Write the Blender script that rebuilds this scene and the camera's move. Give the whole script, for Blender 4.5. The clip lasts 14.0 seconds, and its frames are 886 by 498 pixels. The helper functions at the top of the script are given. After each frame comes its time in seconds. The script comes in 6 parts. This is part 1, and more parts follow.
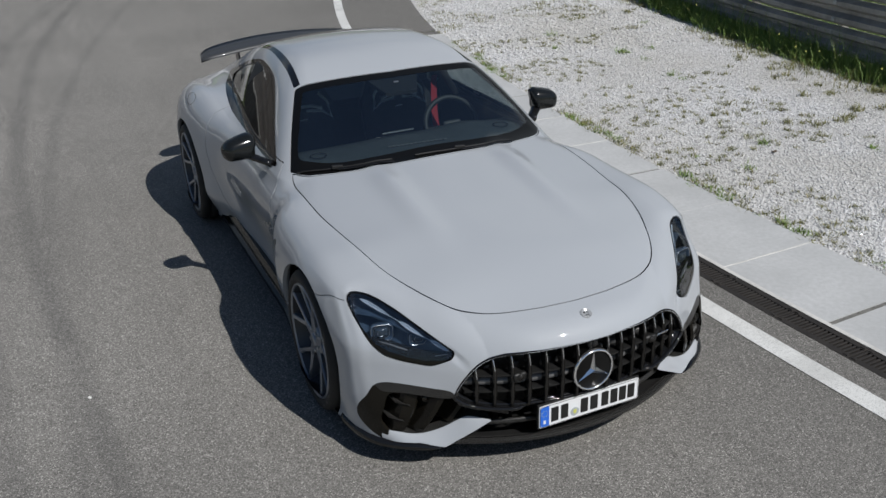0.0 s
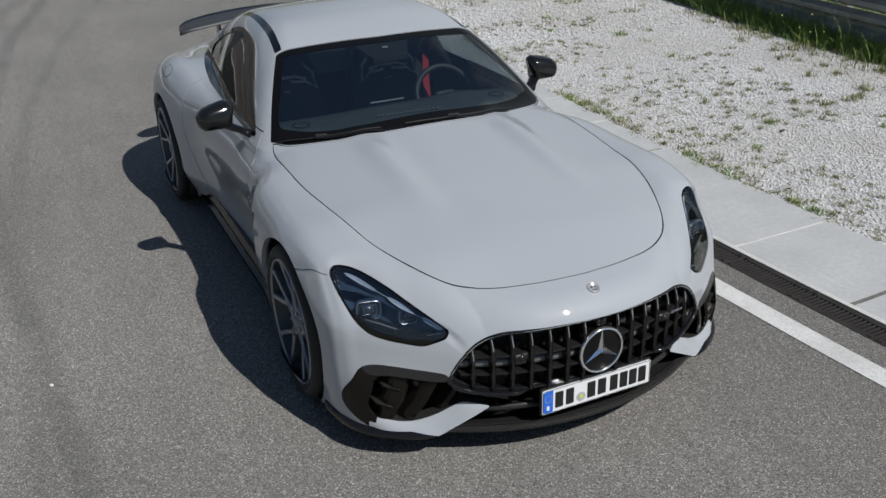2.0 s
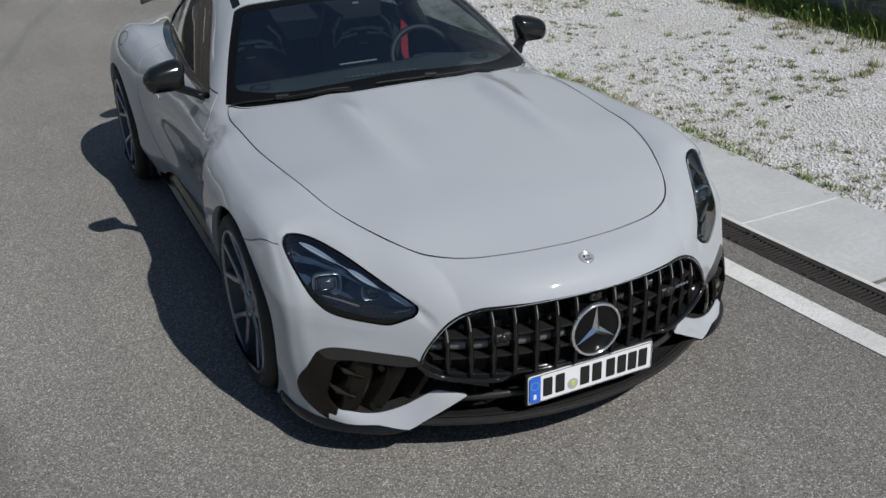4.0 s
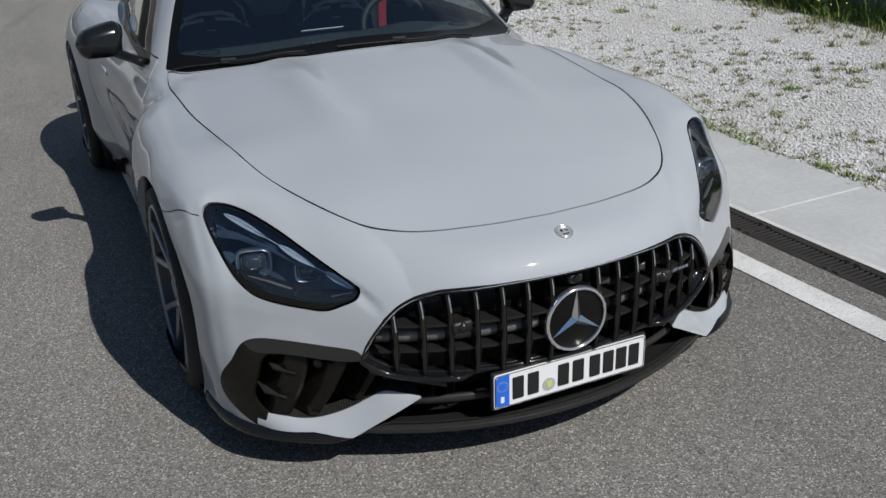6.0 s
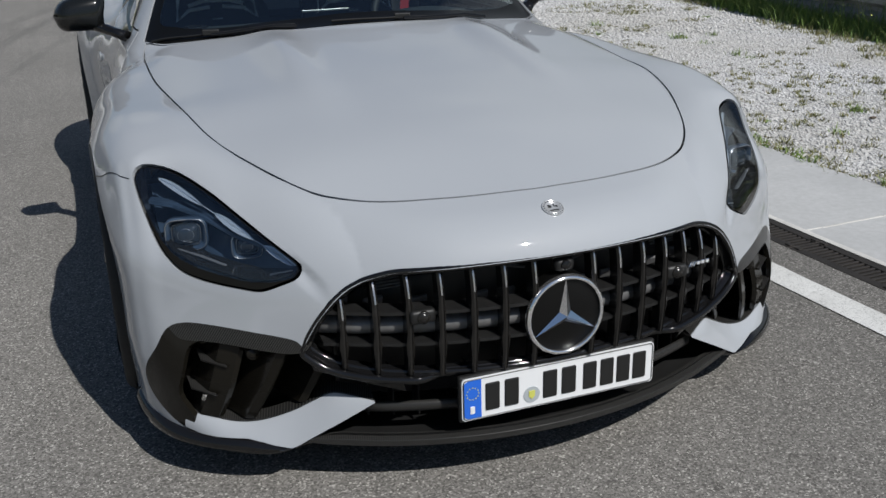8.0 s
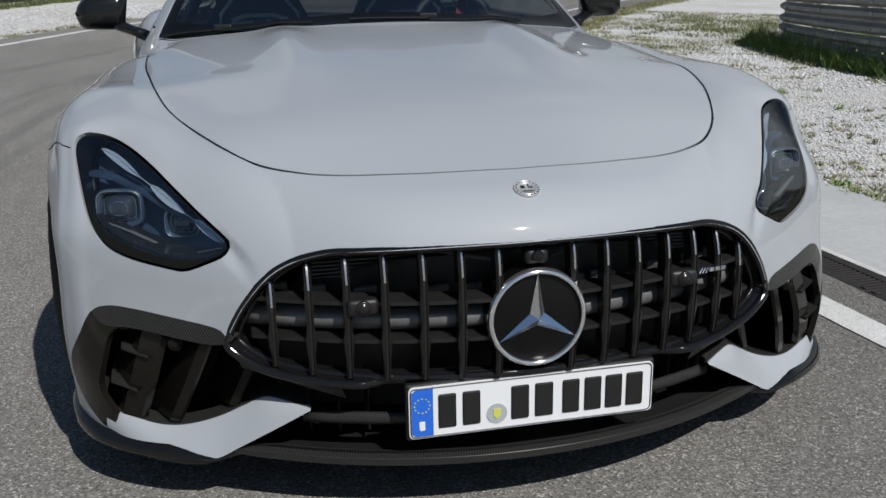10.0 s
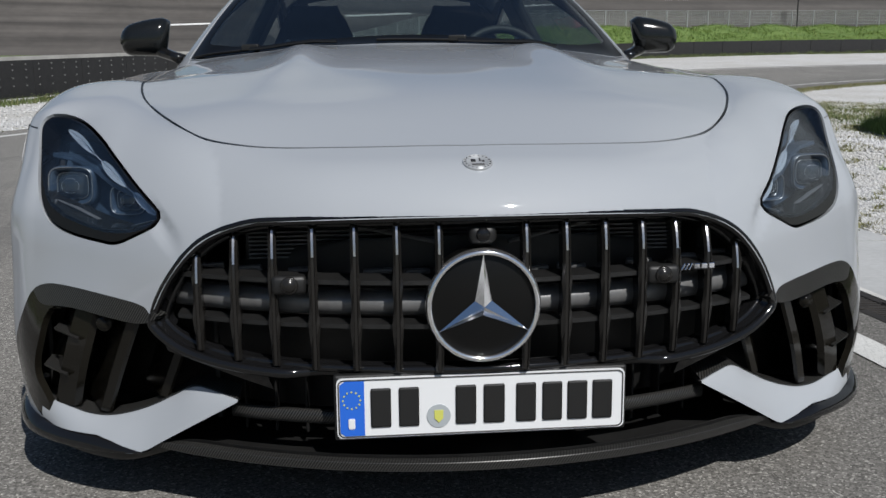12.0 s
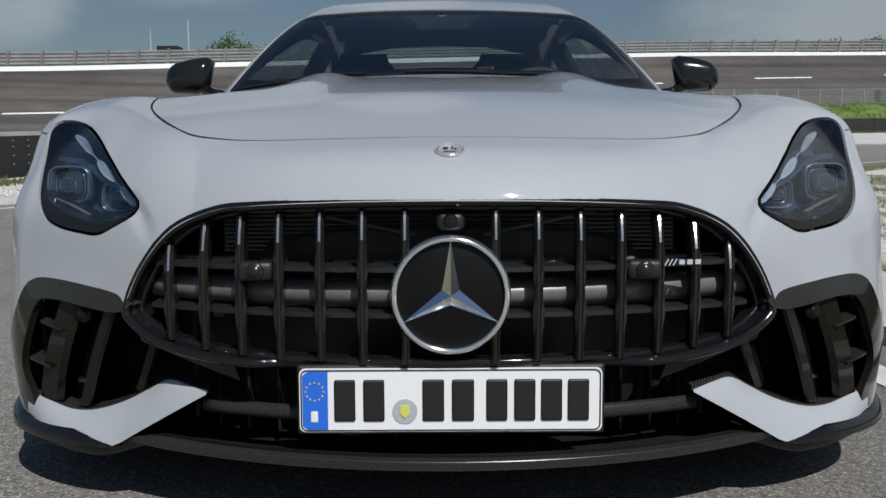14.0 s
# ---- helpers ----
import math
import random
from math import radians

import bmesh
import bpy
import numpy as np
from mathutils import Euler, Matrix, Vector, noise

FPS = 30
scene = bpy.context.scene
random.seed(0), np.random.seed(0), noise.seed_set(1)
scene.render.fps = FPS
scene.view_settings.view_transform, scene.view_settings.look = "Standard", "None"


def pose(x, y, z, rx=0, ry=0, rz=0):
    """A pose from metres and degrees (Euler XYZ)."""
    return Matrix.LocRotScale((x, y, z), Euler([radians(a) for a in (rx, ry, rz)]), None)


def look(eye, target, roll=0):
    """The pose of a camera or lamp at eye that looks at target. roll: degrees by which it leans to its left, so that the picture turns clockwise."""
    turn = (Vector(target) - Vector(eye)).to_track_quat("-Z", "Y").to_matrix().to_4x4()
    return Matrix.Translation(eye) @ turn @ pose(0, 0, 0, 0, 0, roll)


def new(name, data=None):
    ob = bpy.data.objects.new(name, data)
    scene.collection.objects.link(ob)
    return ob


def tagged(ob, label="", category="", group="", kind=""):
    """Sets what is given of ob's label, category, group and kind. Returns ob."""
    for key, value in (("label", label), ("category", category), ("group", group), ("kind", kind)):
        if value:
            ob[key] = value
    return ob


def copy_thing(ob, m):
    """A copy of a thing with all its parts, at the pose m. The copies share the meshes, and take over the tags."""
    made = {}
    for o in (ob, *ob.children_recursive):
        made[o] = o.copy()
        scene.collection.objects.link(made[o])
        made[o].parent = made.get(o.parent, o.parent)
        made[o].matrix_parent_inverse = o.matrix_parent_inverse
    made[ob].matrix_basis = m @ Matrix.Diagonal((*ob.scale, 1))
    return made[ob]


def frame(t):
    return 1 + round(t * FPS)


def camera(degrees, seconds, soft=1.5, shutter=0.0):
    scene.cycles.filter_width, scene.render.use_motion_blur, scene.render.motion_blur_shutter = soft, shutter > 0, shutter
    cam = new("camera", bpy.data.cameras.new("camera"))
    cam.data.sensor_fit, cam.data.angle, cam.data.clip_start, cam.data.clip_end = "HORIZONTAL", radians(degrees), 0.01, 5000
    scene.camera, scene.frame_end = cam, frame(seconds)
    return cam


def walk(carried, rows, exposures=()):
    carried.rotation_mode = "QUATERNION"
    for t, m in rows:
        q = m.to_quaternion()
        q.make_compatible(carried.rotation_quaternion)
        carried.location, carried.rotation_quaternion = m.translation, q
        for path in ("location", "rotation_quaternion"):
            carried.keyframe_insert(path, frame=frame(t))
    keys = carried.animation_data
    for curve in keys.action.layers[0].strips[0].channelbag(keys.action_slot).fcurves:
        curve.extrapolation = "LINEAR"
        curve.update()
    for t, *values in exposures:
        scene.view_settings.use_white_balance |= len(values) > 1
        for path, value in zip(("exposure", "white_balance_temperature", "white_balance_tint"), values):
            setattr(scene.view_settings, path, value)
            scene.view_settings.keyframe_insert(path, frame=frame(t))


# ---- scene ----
cam = camera(51.3, 14.0)
PATH = [
    (0, (-1.978, -3.719, 2.635), (-1.052, -1.650, 1.579), -1.93),
    (0.5, (-1.960, -3.667, 2.586), (-1.032, -1.600, 1.529), -1.92),
    (1, (-1.935, -3.603, 2.520), (-1.004, -1.538, 1.462), -1.86),
    (1.5, (-1.906, -3.535, 2.447), (-0.970, -1.472, 1.390), -1.84),
    (2, (-1.867, -3.456, 2.369), (-0.923, -1.397, 1.311), -1.84),
    (2.5, (-1.818, -3.382, 2.291), (-0.869, -1.325, 1.234), -1.92),
    (3, (-1.763, -3.301, 2.206), (-0.806, -1.247, 1.151), -1.96),
    (5.5, (-1.384, -2.910, 1.783), (-0.435, -0.835, 0.761), -2.05),
    (6, (-1.295, -2.840, 1.693), (-0.360, -0.749, 0.692), -2.05),
    (6.5, (-1.210, -2.781, 1.611), (-0.297, -0.669, 0.633), -2.05),
    (7, (-1.122, -2.724, 1.525), (-0.239, -0.586, 0.576), -1.89),
    (7.5, (-1.035, -2.674, 1.444), (-0.190, -0.507, 0.527), -1.72),
    (8, (-0.942, -2.626, 1.359), (-0.145, -0.426, 0.479), -1.56),
    (10.5, (-0.471, -2.458, 1.008), (-0.006, -0.084, 0.378), -0.83),
    (11, (-0.385, -2.437, 0.940), (0.006, -0.033, 0.376), -0.63),
    (11.5, (-0.301, -2.423, 0.887), (0.011, 0.004, 0.375), -0.58),
    (12, (-0.221, -2.411, 0.827), (0.017, 0.037, 0.378), -0.51),
    (12.5, (-0.159, -2.407, 0.763), (0.021, 0.058, 0.388), -0.43),
    (13, (-0.099, -2.401, 0.716), (0.015, 0.076, 0.398), -0.27),
    (13.5, (-0.051, -2.399, 0.687), (0.005, 0.085, 0.410), -0.26),
    (14, (-0.020, -2.398, 0.666), (-0.008, 0.091, 0.427), -0.24),
]
walk(cam, [(t, look(eye, target, roll)) for t, eye, target, roll in PATH])

# ---- world, sun, exposure ----
SUN_DIR = Vector((0.33, -0.85, 1.0)).normalized()
world = bpy.data.worlds.new("sky")
scene.world = world
world.use_nodes = True
wn = world.node_tree.nodes
sky = wn.new("ShaderNodeTexSky")
sky.sky_type = "NISHITA"
sky.sun_disc = False
sky.sun_elevation = math.asin(SUN_DIR.z)
sky.dust_density, sky.air_density = 0.4, 1.0
sky.sun_rotation = math.atan2(SUN_DIR.x, SUN_DIR.y)
# thin bright cloud banks over the sky
wl = world.node_tree.links
geo = wn.new("ShaderNodeTexCoord")
stretch = wn.new("ShaderNodeMapping")
stretch.inputs["Scale"].default_value = (1.0, 1.0, 2.4)
stretch.inputs["Location"].default_value = (0.35, 0.2, 0.0)
wl.new(geo.outputs["Generated"], stretch.inputs[0])
cloud = wn.new("ShaderNodeTexNoise")
cloud.inputs["Scale"].default_value = 3.4
cloud.inputs["Detail"].default_value = 8
cloud.inputs["Roughness"].default_value = 0.55
wl.new(stretch.outputs[0], cloud.inputs["Vector"])


def sky_math(op, a, b):
    n = wn.new("ShaderNodeMath")
    n.operation = op
    for sock, v in zip(n.inputs, (a, b)):
        if isinstance(v, (int, float)):
            sock.default_value = v
        else:
            wl.new(v, sock)
    return n.outputs[0]


# cloud banks: bearing, height, half width in degrees, thickness
cover = None
for bearing, height, wide, thick in ((52, 7, 46, 1.35), (-25, 9.5, 5, .45), (-14, 17, 10, .9), (-3, 23, 8, .85), (75, 20, 30, .6)):
    b, h = radians(bearing), radians(height)
    dot = wn.new("ShaderNodeVectorMath")
    dot.operation = "DOT_PRODUCT"
    wl.new(geo.outputs["Generated"], dot.inputs[0])
    dot.inputs[1].default_value = (math.sin(b) * math.cos(h), math.cos(b) * math.cos(h), math.sin(h))
    lobe = wn.new("ShaderNodeMapRange")
    lobe.interpolation_type = "SMOOTHSTEP"
    lobe.inputs["From Min"].default_value = math.cos(radians(wide))
    lobe.inputs["From Max"].default_value = 1.0
    lobe.inputs["To Max"].default_value = thick
    wl.new(dot.outputs["Value"], lobe.inputs["Value"])
    cover = lobe.outputs[0] if cover is None else sky_math("MAXIMUM", cover, lobe.outputs[0])
puff = sky_math("ADD", cover, sky_math("MULTIPLY", sky_math("SUBTRACT", cloud.outputs["Fac"], 0.5), 1.7))
edge_ramp = wn.new("ShaderNodeMapRange")
edge_ramp.interpolation_type = "SMOOTHSTEP"
edge_ramp.inputs["From Min"].default_value = 0.12
edge_ramp.inputs["From Max"].default_value = 0.85
edge_ramp.inputs["To Max"].default_value = 0.72
wl.new(puff, edge_ramp.inputs["Value"])
# clear dry air: a deeper blue towards the horizon than the haze of the plain model
split = wn.new("ShaderNodeSeparateXYZ")
wl.new(geo.outputs["Generated"], split.inputs[0])
clear = wn.new("ShaderNodeMapRange")
clear.inputs["From Max"].default_value = 0.38
clear.inputs["To Min"].default_value = 0.55
clear.inputs["To Max"].default_value = 1.08
wl.new(split.outputs["Z"], clear.inputs["Value"])
deep = wn.new("ShaderNodeVectorMath")
deep.operation = "SCALE"
wl.new(sky.outputs[0], deep.inputs[0])
wl.new(clear.outputs[0], deep.inputs["Scale"])
pale = wn.new("ShaderNodeHueSaturation")
pale.inputs["Saturation"].default_value = 1.05
wl.new(deep.outputs[0], pale.inputs["Color"])
blend = wn.new("ShaderNodeMix")
blend.data_type = "RGBA"
wl.new(edge_ramp.outputs[0], blend.inputs[0])
wl.new(pale.outputs[0], blend.inputs[6])
blend.inputs[7].default_value = (7.0, 7.7, 8.2, 1)
wl.new(blend.outputs[2], wn["Background"].inputs[0])
wn["Background"].inputs[1].default_value = 0.053
sun_data = bpy.data.lights.new("sun", "SUN")
sun_data.energy, sun_data.angle, sun_data.color = 4.35, radians(0.53), (1.0, 0.985, 0.96)
sun = new("sun", sun_data)
sun.matrix_world = look(SUN_DIR * 50, (0, 0, 0))
scene.view_settings.exposure = 0.0


# ---- materials ----
def material(name, color=(0.5, 0.5, 0.5), rough=0.5, metal=0.0, coat=0.0, spec=0.5):
    m = bpy.data.materials.new(name)
    m.use_nodes = True
    b = m.node_tree.nodes["Principled BSDF"]
    b.inputs["Base Color"].default_value = (*color, 1)
    b.inputs["Roughness"].default_value = rough
    b.inputs["Metallic"].default_value = metal
    b.inputs["Coat Weight"].default_value = coat
    b.inputs["Coat Roughness"].default_value = 0.03
    b.inputs["Specular IOR Level"].default_value = spec
    return m


def node(m, kind, **inputs):
    n = m.node_tree.nodes.new(kind)
    for k, v in inputs.items():
        n.inputs[k.replace("_", " ")].default_value = v
    return n


def link(m, a, b):
    m.node_tree.links.new(a, b)


def bsdf(m):
    return m.node_tree.nodes["Principled BSDF"]


def coords(m):
    return node(m, "ShaderNodeNewGeometry").outputs["Position"]


def ramp(m, source, stops):
    r = m.node_tree.nodes.new("ShaderNodeValToRGB")
    e = r.color_ramp.elements
    while len(e) < len(stops):
        e.new(0.5)
    for el, (p, c) in zip(e, stops):
        el.position = p
        el.color = (*c, 1) if len(c) == 3 else c
    link(m, source, r.inputs[0])
    return r.outputs[0]


def grey(v):
    return (v, v, v)


def noise_tex(m, scale, detail=4.0, rough=0.55, vector=None):
    n = node(m, "ShaderNodeTexNoise", Scale=scale, Detail=detail, Roughness=rough)
    link(m, vector or coords(m), n.inputs["Vector"])
    return n.outputs["Fac"]


def mix(m, fac, a, b, kind="MIX"):
    n = m.node_tree.nodes.new("ShaderNodeMix")
    n.data_type, n.blend_type = "RGBA", kind
    for sock, v in ((n.inputs[0], fac), (n.inputs[6], a), (n.inputs[7], b)):
        if hasattr(v, "is_linked"):
            link(m, v, sock)
        elif isinstance(v, (int, float)):
            sock.default_value = v
        else:
            sock.default_value = (*v, 1)
    return n.outputs[2]


def bump(m, height, strength=0.3, distance=0.01, target=None):
    n = node(m, "ShaderNodeBump", Strength=strength, Distance=distance)
    link(m, height, n.inputs["Height"])
    link(m, n.outputs[0], (target or bsdf(m)).inputs["Normal"])


def math_node(m, op, a, b=0.0):
    n = m.node_tree.nodes.new("ShaderNodeMath")
    n.operation = op
    for sock, v in ((n.inputs[0], a), (n.inputs[1], b)):
        if hasattr(v, "is_linked"):
            link(m, v, sock)
        else:
            sock.default_value = v
    return n.outputs[0]


def textured(name, dark, light, scale, rough=0.6, fine=8.0, bump_strength=0.2, metal=0.0):
    """A plain surface with variation at two scales and a fine relief."""
    m = material(name, light, rough, metal)
    big = noise_tex(m, scale, 5)
    small = noise_tex(m, scale * fine, 3)
    base = mix(m, ramp(m, big, [(0.3, grey(0)), (0.7, grey(1))]), dark, light)
    link(m, mix(m, 0.35, base, ramp(m, small, [(0.25, dark), (0.75, light)])), bsdf(m).inputs["Base Color"])
    if bump_strength:
        bump(m, small, bump_strength, 0.004)
    return m


def asphalt_material():
    m = material("asphalt", (0.09, 0.088, 0.085), 0.85)
    p = coords(m)
    vor = node(m, "ShaderNodeTexVoronoi", Scale=215.0)
    link(m, p, vor.inputs["Vector"])
    speck = node(m, "ShaderNodeSeparateColor")
    link(m, vor.outputs["Color"], speck.inputs[0])
    stone = ramp(m, speck.outputs[0], [(0.0, (0.074, 0.070, 0.062)), (0.45, (0.181, 0.172, 0.158)), (0.88, (0.266, 0.254, 0.234)), (1.0, (0.54, 0.52, 0.48))])
    grain = noise_tex(m, 600, 3)
    stone = mix(m, ramp(m, grain, [(0.3, grey(0.25)), (0.7, grey(0))]), stone, (0.045, 0.045, 0.046))
    broad = noise_tex(m, 0.45, 5)
    streak_map = node(m, "ShaderNodeMapping")
    streak_map.inputs["Scale"].default_value = (2.2, 0.12, 1)
    link(m, p, streak_map.inputs[0])
    streak = noise_tex(m, 1.6, 4, 0.6, streak_map.outputs[0])
    tone = mix(m, ramp(m, broad, [(0.3, grey(0)), (0.7, grey(1))]), grey(0.88), grey(1.10))
    tone = mix(m, 0.5, tone, ramp(m, streak, [(0.3, grey(0.86)), (0.7, grey(1.1))]), "MULTIPLY")
    col = mix(m, 1.0, stone, tone, "MULTIPLY")
    # two worn rubber tracks along the bend
    sep = node(m, "ShaderNodeSeparateXYZ")
    link(m, p, sep.inputs[0])
    dx = math_node(m, "SUBTRACT", sep.outputs[0], 33.35)
    dy = math_node(m, "SUBTRACT", sep.outputs[1], 1.2)
    rad = math_node(m, "SQRT", math_node(m, "ADD", math_node(m, "MULTIPLY", dx, dx), math_node(m, "MULTIPLY", dy, dy)))
    wob = math_node(m, "MULTIPLY", math_node(m, "SUBTRACT", noise_tex(m, 0.35, 2), 0.5), 0.16)
    rad = math_node(m, "ADD", rad, wob)
    swing = math_node(m, "SUBTRACT", rad, math_node(m, "MULTIPLY", dy, 0.082))
    # the driven lane is polished paler than the strip along the edge line
    lane = ramp(m, math_node(m, "DIVIDE", math_node(m, "SUBTRACT", rad, 31.5), 4.0), [(0.0, grey(0.76)), (0.85, grey(1.05))])
    col = mix(m, 1.0, col, lane, "MULTIPLY")
    rubber = None
    for where, centre, half, weight in ((swing, 35.44, 0.11, 0.8), (rad, 35.47, 0.09, 0.5), (swing, 35.85, 0.10, 0.5), (rad, 36.7, 0.14, 0.5), (rad, 38.2, 0.2, 0.7)):
        off = math_node(m, "ABSOLUTE", math_node(m, "SUBTRACT", where, centre))
        band = math_node(m, "MINIMUM", 1.0, math_node(m, "DIVIDE", off, half))
        band = ramp(m, band, [(0.30, grey(weight)), (1.0, grey(0))])
        rubber = band if rubber is None else mix(m, 1.0, rubber, band, "LIGHTEN")
    patch = ramp(m, noise_tex(m, 1.1, 4), [(0.3, grey(0.15)), (0.65, grey(0.42))])
    col = mix(m, mix(m, 1.0, rubber, patch, "MULTIPLY"), col, (0.035, 0.035, 0.036))
    link(m, col, bsdf(m).inputs["Base Color"])
    bump(m, mix(m, 0.5, vor.outputs["Distance"], grain), 0.55, 0.004)
    return m


def line_paint_material():
    m = material("road_line_paint", (0.75, 0.75, 0.73), 0.7)
    wear = noise_tex(m, 150, 6, 0.75)
    dirt = noise_tex(m, 3.0, 4)
    col = mix(m, ramp(m, dirt, [(0.3, grey(0)), (0.75, grey(1))]), (0.50, 0.50, 0.48), (0.72, 0.72, 0.70))
    col = mix(m, ramp(m, wear, [(0.50, grey(0)), (0.64, grey(0.75))]), col, (0.22, 0.22, 0.215))
    link(m, col, bsdf(m).inputs["Base Color"])
    bump(m, wear, 0.3, 0.003)
    return m


def concrete_material():
    m = material("concrete", (0.5, 0.49, 0.46), 0.85)
    a, b, c = noise_tex(m, 1.6, 6), noise_tex(m, 30, 5, 0.65), noise_tex(m, 240, 2)
    col = mix(m, ramp(m, a, [(0.3, grey(0)), (0.7, grey(1))]), (0.38, 0.385, 0.385), (0.485, 0.49, 0.49))
    col = mix(m, ramp(m, b, [(0.35, grey(0.45)), (0.65, grey(0))]), col, (0.33, 0.33, 0.325))
    col = mix(m, ramp(m, c, [(0.66, grey(0)), (0.75, grey(0.5))]), col, (0.24, 0.235, 0.22))
    link(m, col, bsdf(m).inputs["Base Color"])
    bump(m, b, 0.15, 0.004)
    return m


def carbon_material():
    m = material("carbon_fibre", (0.02, 0.02, 0.02), 0.30, 0.0, 0.0, 0.3)
    p = coords(m)
    rot = node(m, "ShaderNodeMapping")
    rot.inputs["Rotation"].default_value = (0.0, radians(-34), radians(8))
    link(m, p, rot.inputs[0])
    w = node(m, "ShaderNodeTexWave", Scale=68.0, Distortion=0.0)
    link(m, rot.outputs[0], w.inputs["Vector"])
    link(m, ramp(m, w.outputs["Color"], [(0.35, (0.002, 0.002, 0.002)), (0.65, (0.046, 0.045, 0.043))]), bsdf(m).inputs["Base Color"])
    return m


def glass_material(name, tint, gloss=0.045):
    """Thin tinted glass: clear straight on, mirroring at a low angle."""
    m = bpy.data.materials.new(name)
    m.use_nodes = True
    nt = m.node_tree
    nt.nodes.remove(nt.nodes["Principled BSDF"])
    clear = node(m, "ShaderNodeBsdfTransparent", Color=(*tint, 1))
    shine = node(m, "ShaderNodeBsdfGlossy", Roughness=0.01)
    facing = node(m, "ShaderNodeLayerWeight", Blend=0.5).outputs["Facing"]
    low = math_node(m, "MULTIPLY", math_node(m, "POWER", facing, 5.0), 1.0 - gloss)
    mixer = nt.nodes.new("ShaderNodeMixShader")
    link(m, math_node(m, "ADD", low, gloss), mixer.inputs[0])
    link(m, clear.outputs[0], mixer.inputs[1])
    link(m, shine.outputs[0], mixer.inputs[2])
    link(m, mixer.outputs[0], nt.nodes["Material Output"].inputs[0])
    return m


def gravel_material(name, by_island):
    m = material(name, (0.7, 0.69, 0.66), 0.9)
    broad = noise_tex(m, 0.5, 5)
    grain = noise_tex(m, 90, 4)
    if by_island:
        rnd = node(m, "ShaderNodeNewGeometry").outputs["Random Per Island"]
    else:
        v = node(m, "ShaderNodeTexVoronoi", Scale=34.0)
        link(m, coords(m), v.inputs["Vector"])
        s = node(m, "ShaderNodeSeparateColor")
        link(m, v.outputs["Color"], s.inputs[0])
        rnd = s.outputs[0]
    col = ramp(m, rnd, [(0.0, (0.38, 0.38, 0.385)), (0.25, (0.54, 0.54, 0.545)), (0.8, (0.63, 0.63, 0.635)), (1.0, (0.74, 0.74, 0.745))])
    col = mix(m, ramp(m, broad, [(0.35, grey(0.40)), (0.62, grey(0))]), col, (0.40, 0.38, 0.33))
    col = mix(m, ramp(m, grain, [(0.3, grey(0.15)), (0.6, grey(0))]), col, (0.33, 0.32, 0.31))
    link(m, col, bsdf(m).inputs["Base Color"])
    if not by_island:
        # flat sheet toned down: the shade between loose stones is in its colour
        col = mix(m, 1.0, col, (0.93, 0.92, 0.90), "MULTIPLY")
        link(m, col, bsdf(m).inputs["Base Color"])
        bump(m, mix(m, 0.5, v.outputs["Distance"], grain), 0.8, 0.02)
    return m


def plant_material(name, dark, light, dry):
    m = material(name, light, 0.65)
    rnd = node(m, "ShaderNodeNewGeometry").outputs["Random Per Island"]
    col = ramp(m, rnd, [(0.0, dark), (0.55, light), (0.85, light), (1.0, dry)])
    link(m, mix(m, 0.4, col, mix(m, noise_tex(m, 2.0, 3), dark, light)), bsdf(m).inputs["Base Color"])
    bsdf(m).inputs["Subsurface Weight"].default_value = 0.0
    return m


M_ASPHALT = asphalt_material()
M_LINE = line_paint_material()
M_CONCRETE = concrete_material()
M_GRAVEL = gravel_material("gravel_bed", False)
M_STONE = gravel_material("gravel_stone", True)
M_IRON = textured("cast_iron", (0.019, 0.017, 0.016), (0.040, 0.035, 0.031), 12, 0.7, 8, 0.3, 0.4)
M_PIT = textured("drain_pit", (0.050, 0.036, 0.027), (0.120, 0.088, 0.064), 20, 0.9)
M_GRIT = textured("joint_grit", (0.06, 0.058, 0.053), (0.20, 0.195, 0.18), 45, 0.95, 6, 0.4)
M_GALV = textured("galvanised_steel", (0.30, 0.31, 0.31), (0.46, 0.47, 0.47), 3, 0.55, 12, 0.05, 0.5)
M_RUBBER = textured("black_rubber", (0.009, 0.009, 0.010), (0.019, 0.019, 0.020), 6, 0.8, 10, 0.3)
M_GRASS = plant_material("grass_blade", (0.08, 0.13, 0.025), (0.18, 0.28, 0.055), (0.36, 0.31, 0.12))
M_WEED = plant_material("weed_tuft", (0.10, 0.12, 0.035), (0.20, 0.19, 0.075), (0.34, 0.26, 0.13))
M_SOIL = textured("grassy_soil", (0.05, 0.075, 0.02), (0.14, 0.19, 0.05), 1.5, 0.95, 14, 0.6)
M_TRACK = textured("track_asphalt", (0.054, 0.049, 0.044), (0.096, 0.087, 0.079), 0.25, 0.9, 6, 0.0)
_map = node(M_TRACK, "ShaderNodeMapping")
_map.inputs["Scale"].default_value = (0.012, 0.05, 0.9)
link(M_TRACK, coords(M_TRACK), _map.inputs[0])
_lane = ramp(M_TRACK, noise_tex(M_TRACK, 1.5, 4, 0.6, _map.outputs[0]), [(0.35, grey(0.62)), (0.5, grey(1.0)), (0.68, grey(1.35))])
_was = bsdf(M_TRACK).inputs["Base Color"].links[0].from_socket
link(M_TRACK, mix(M_TRACK, 1.0, _was, _lane, "MULTIPLY"), bsdf(M_TRACK).inputs["Base Color"])
M_PAINT = material("light_grey_car_paint", (0.340, 0.358, 0.382), 0.55, 0.0, 1.0, 0.2)
M_SMOKE = material("smoked_dark_plastic", (0.0095, 0.0085, 0.0065), 0.12, 0.0, 0.0, 0.22)
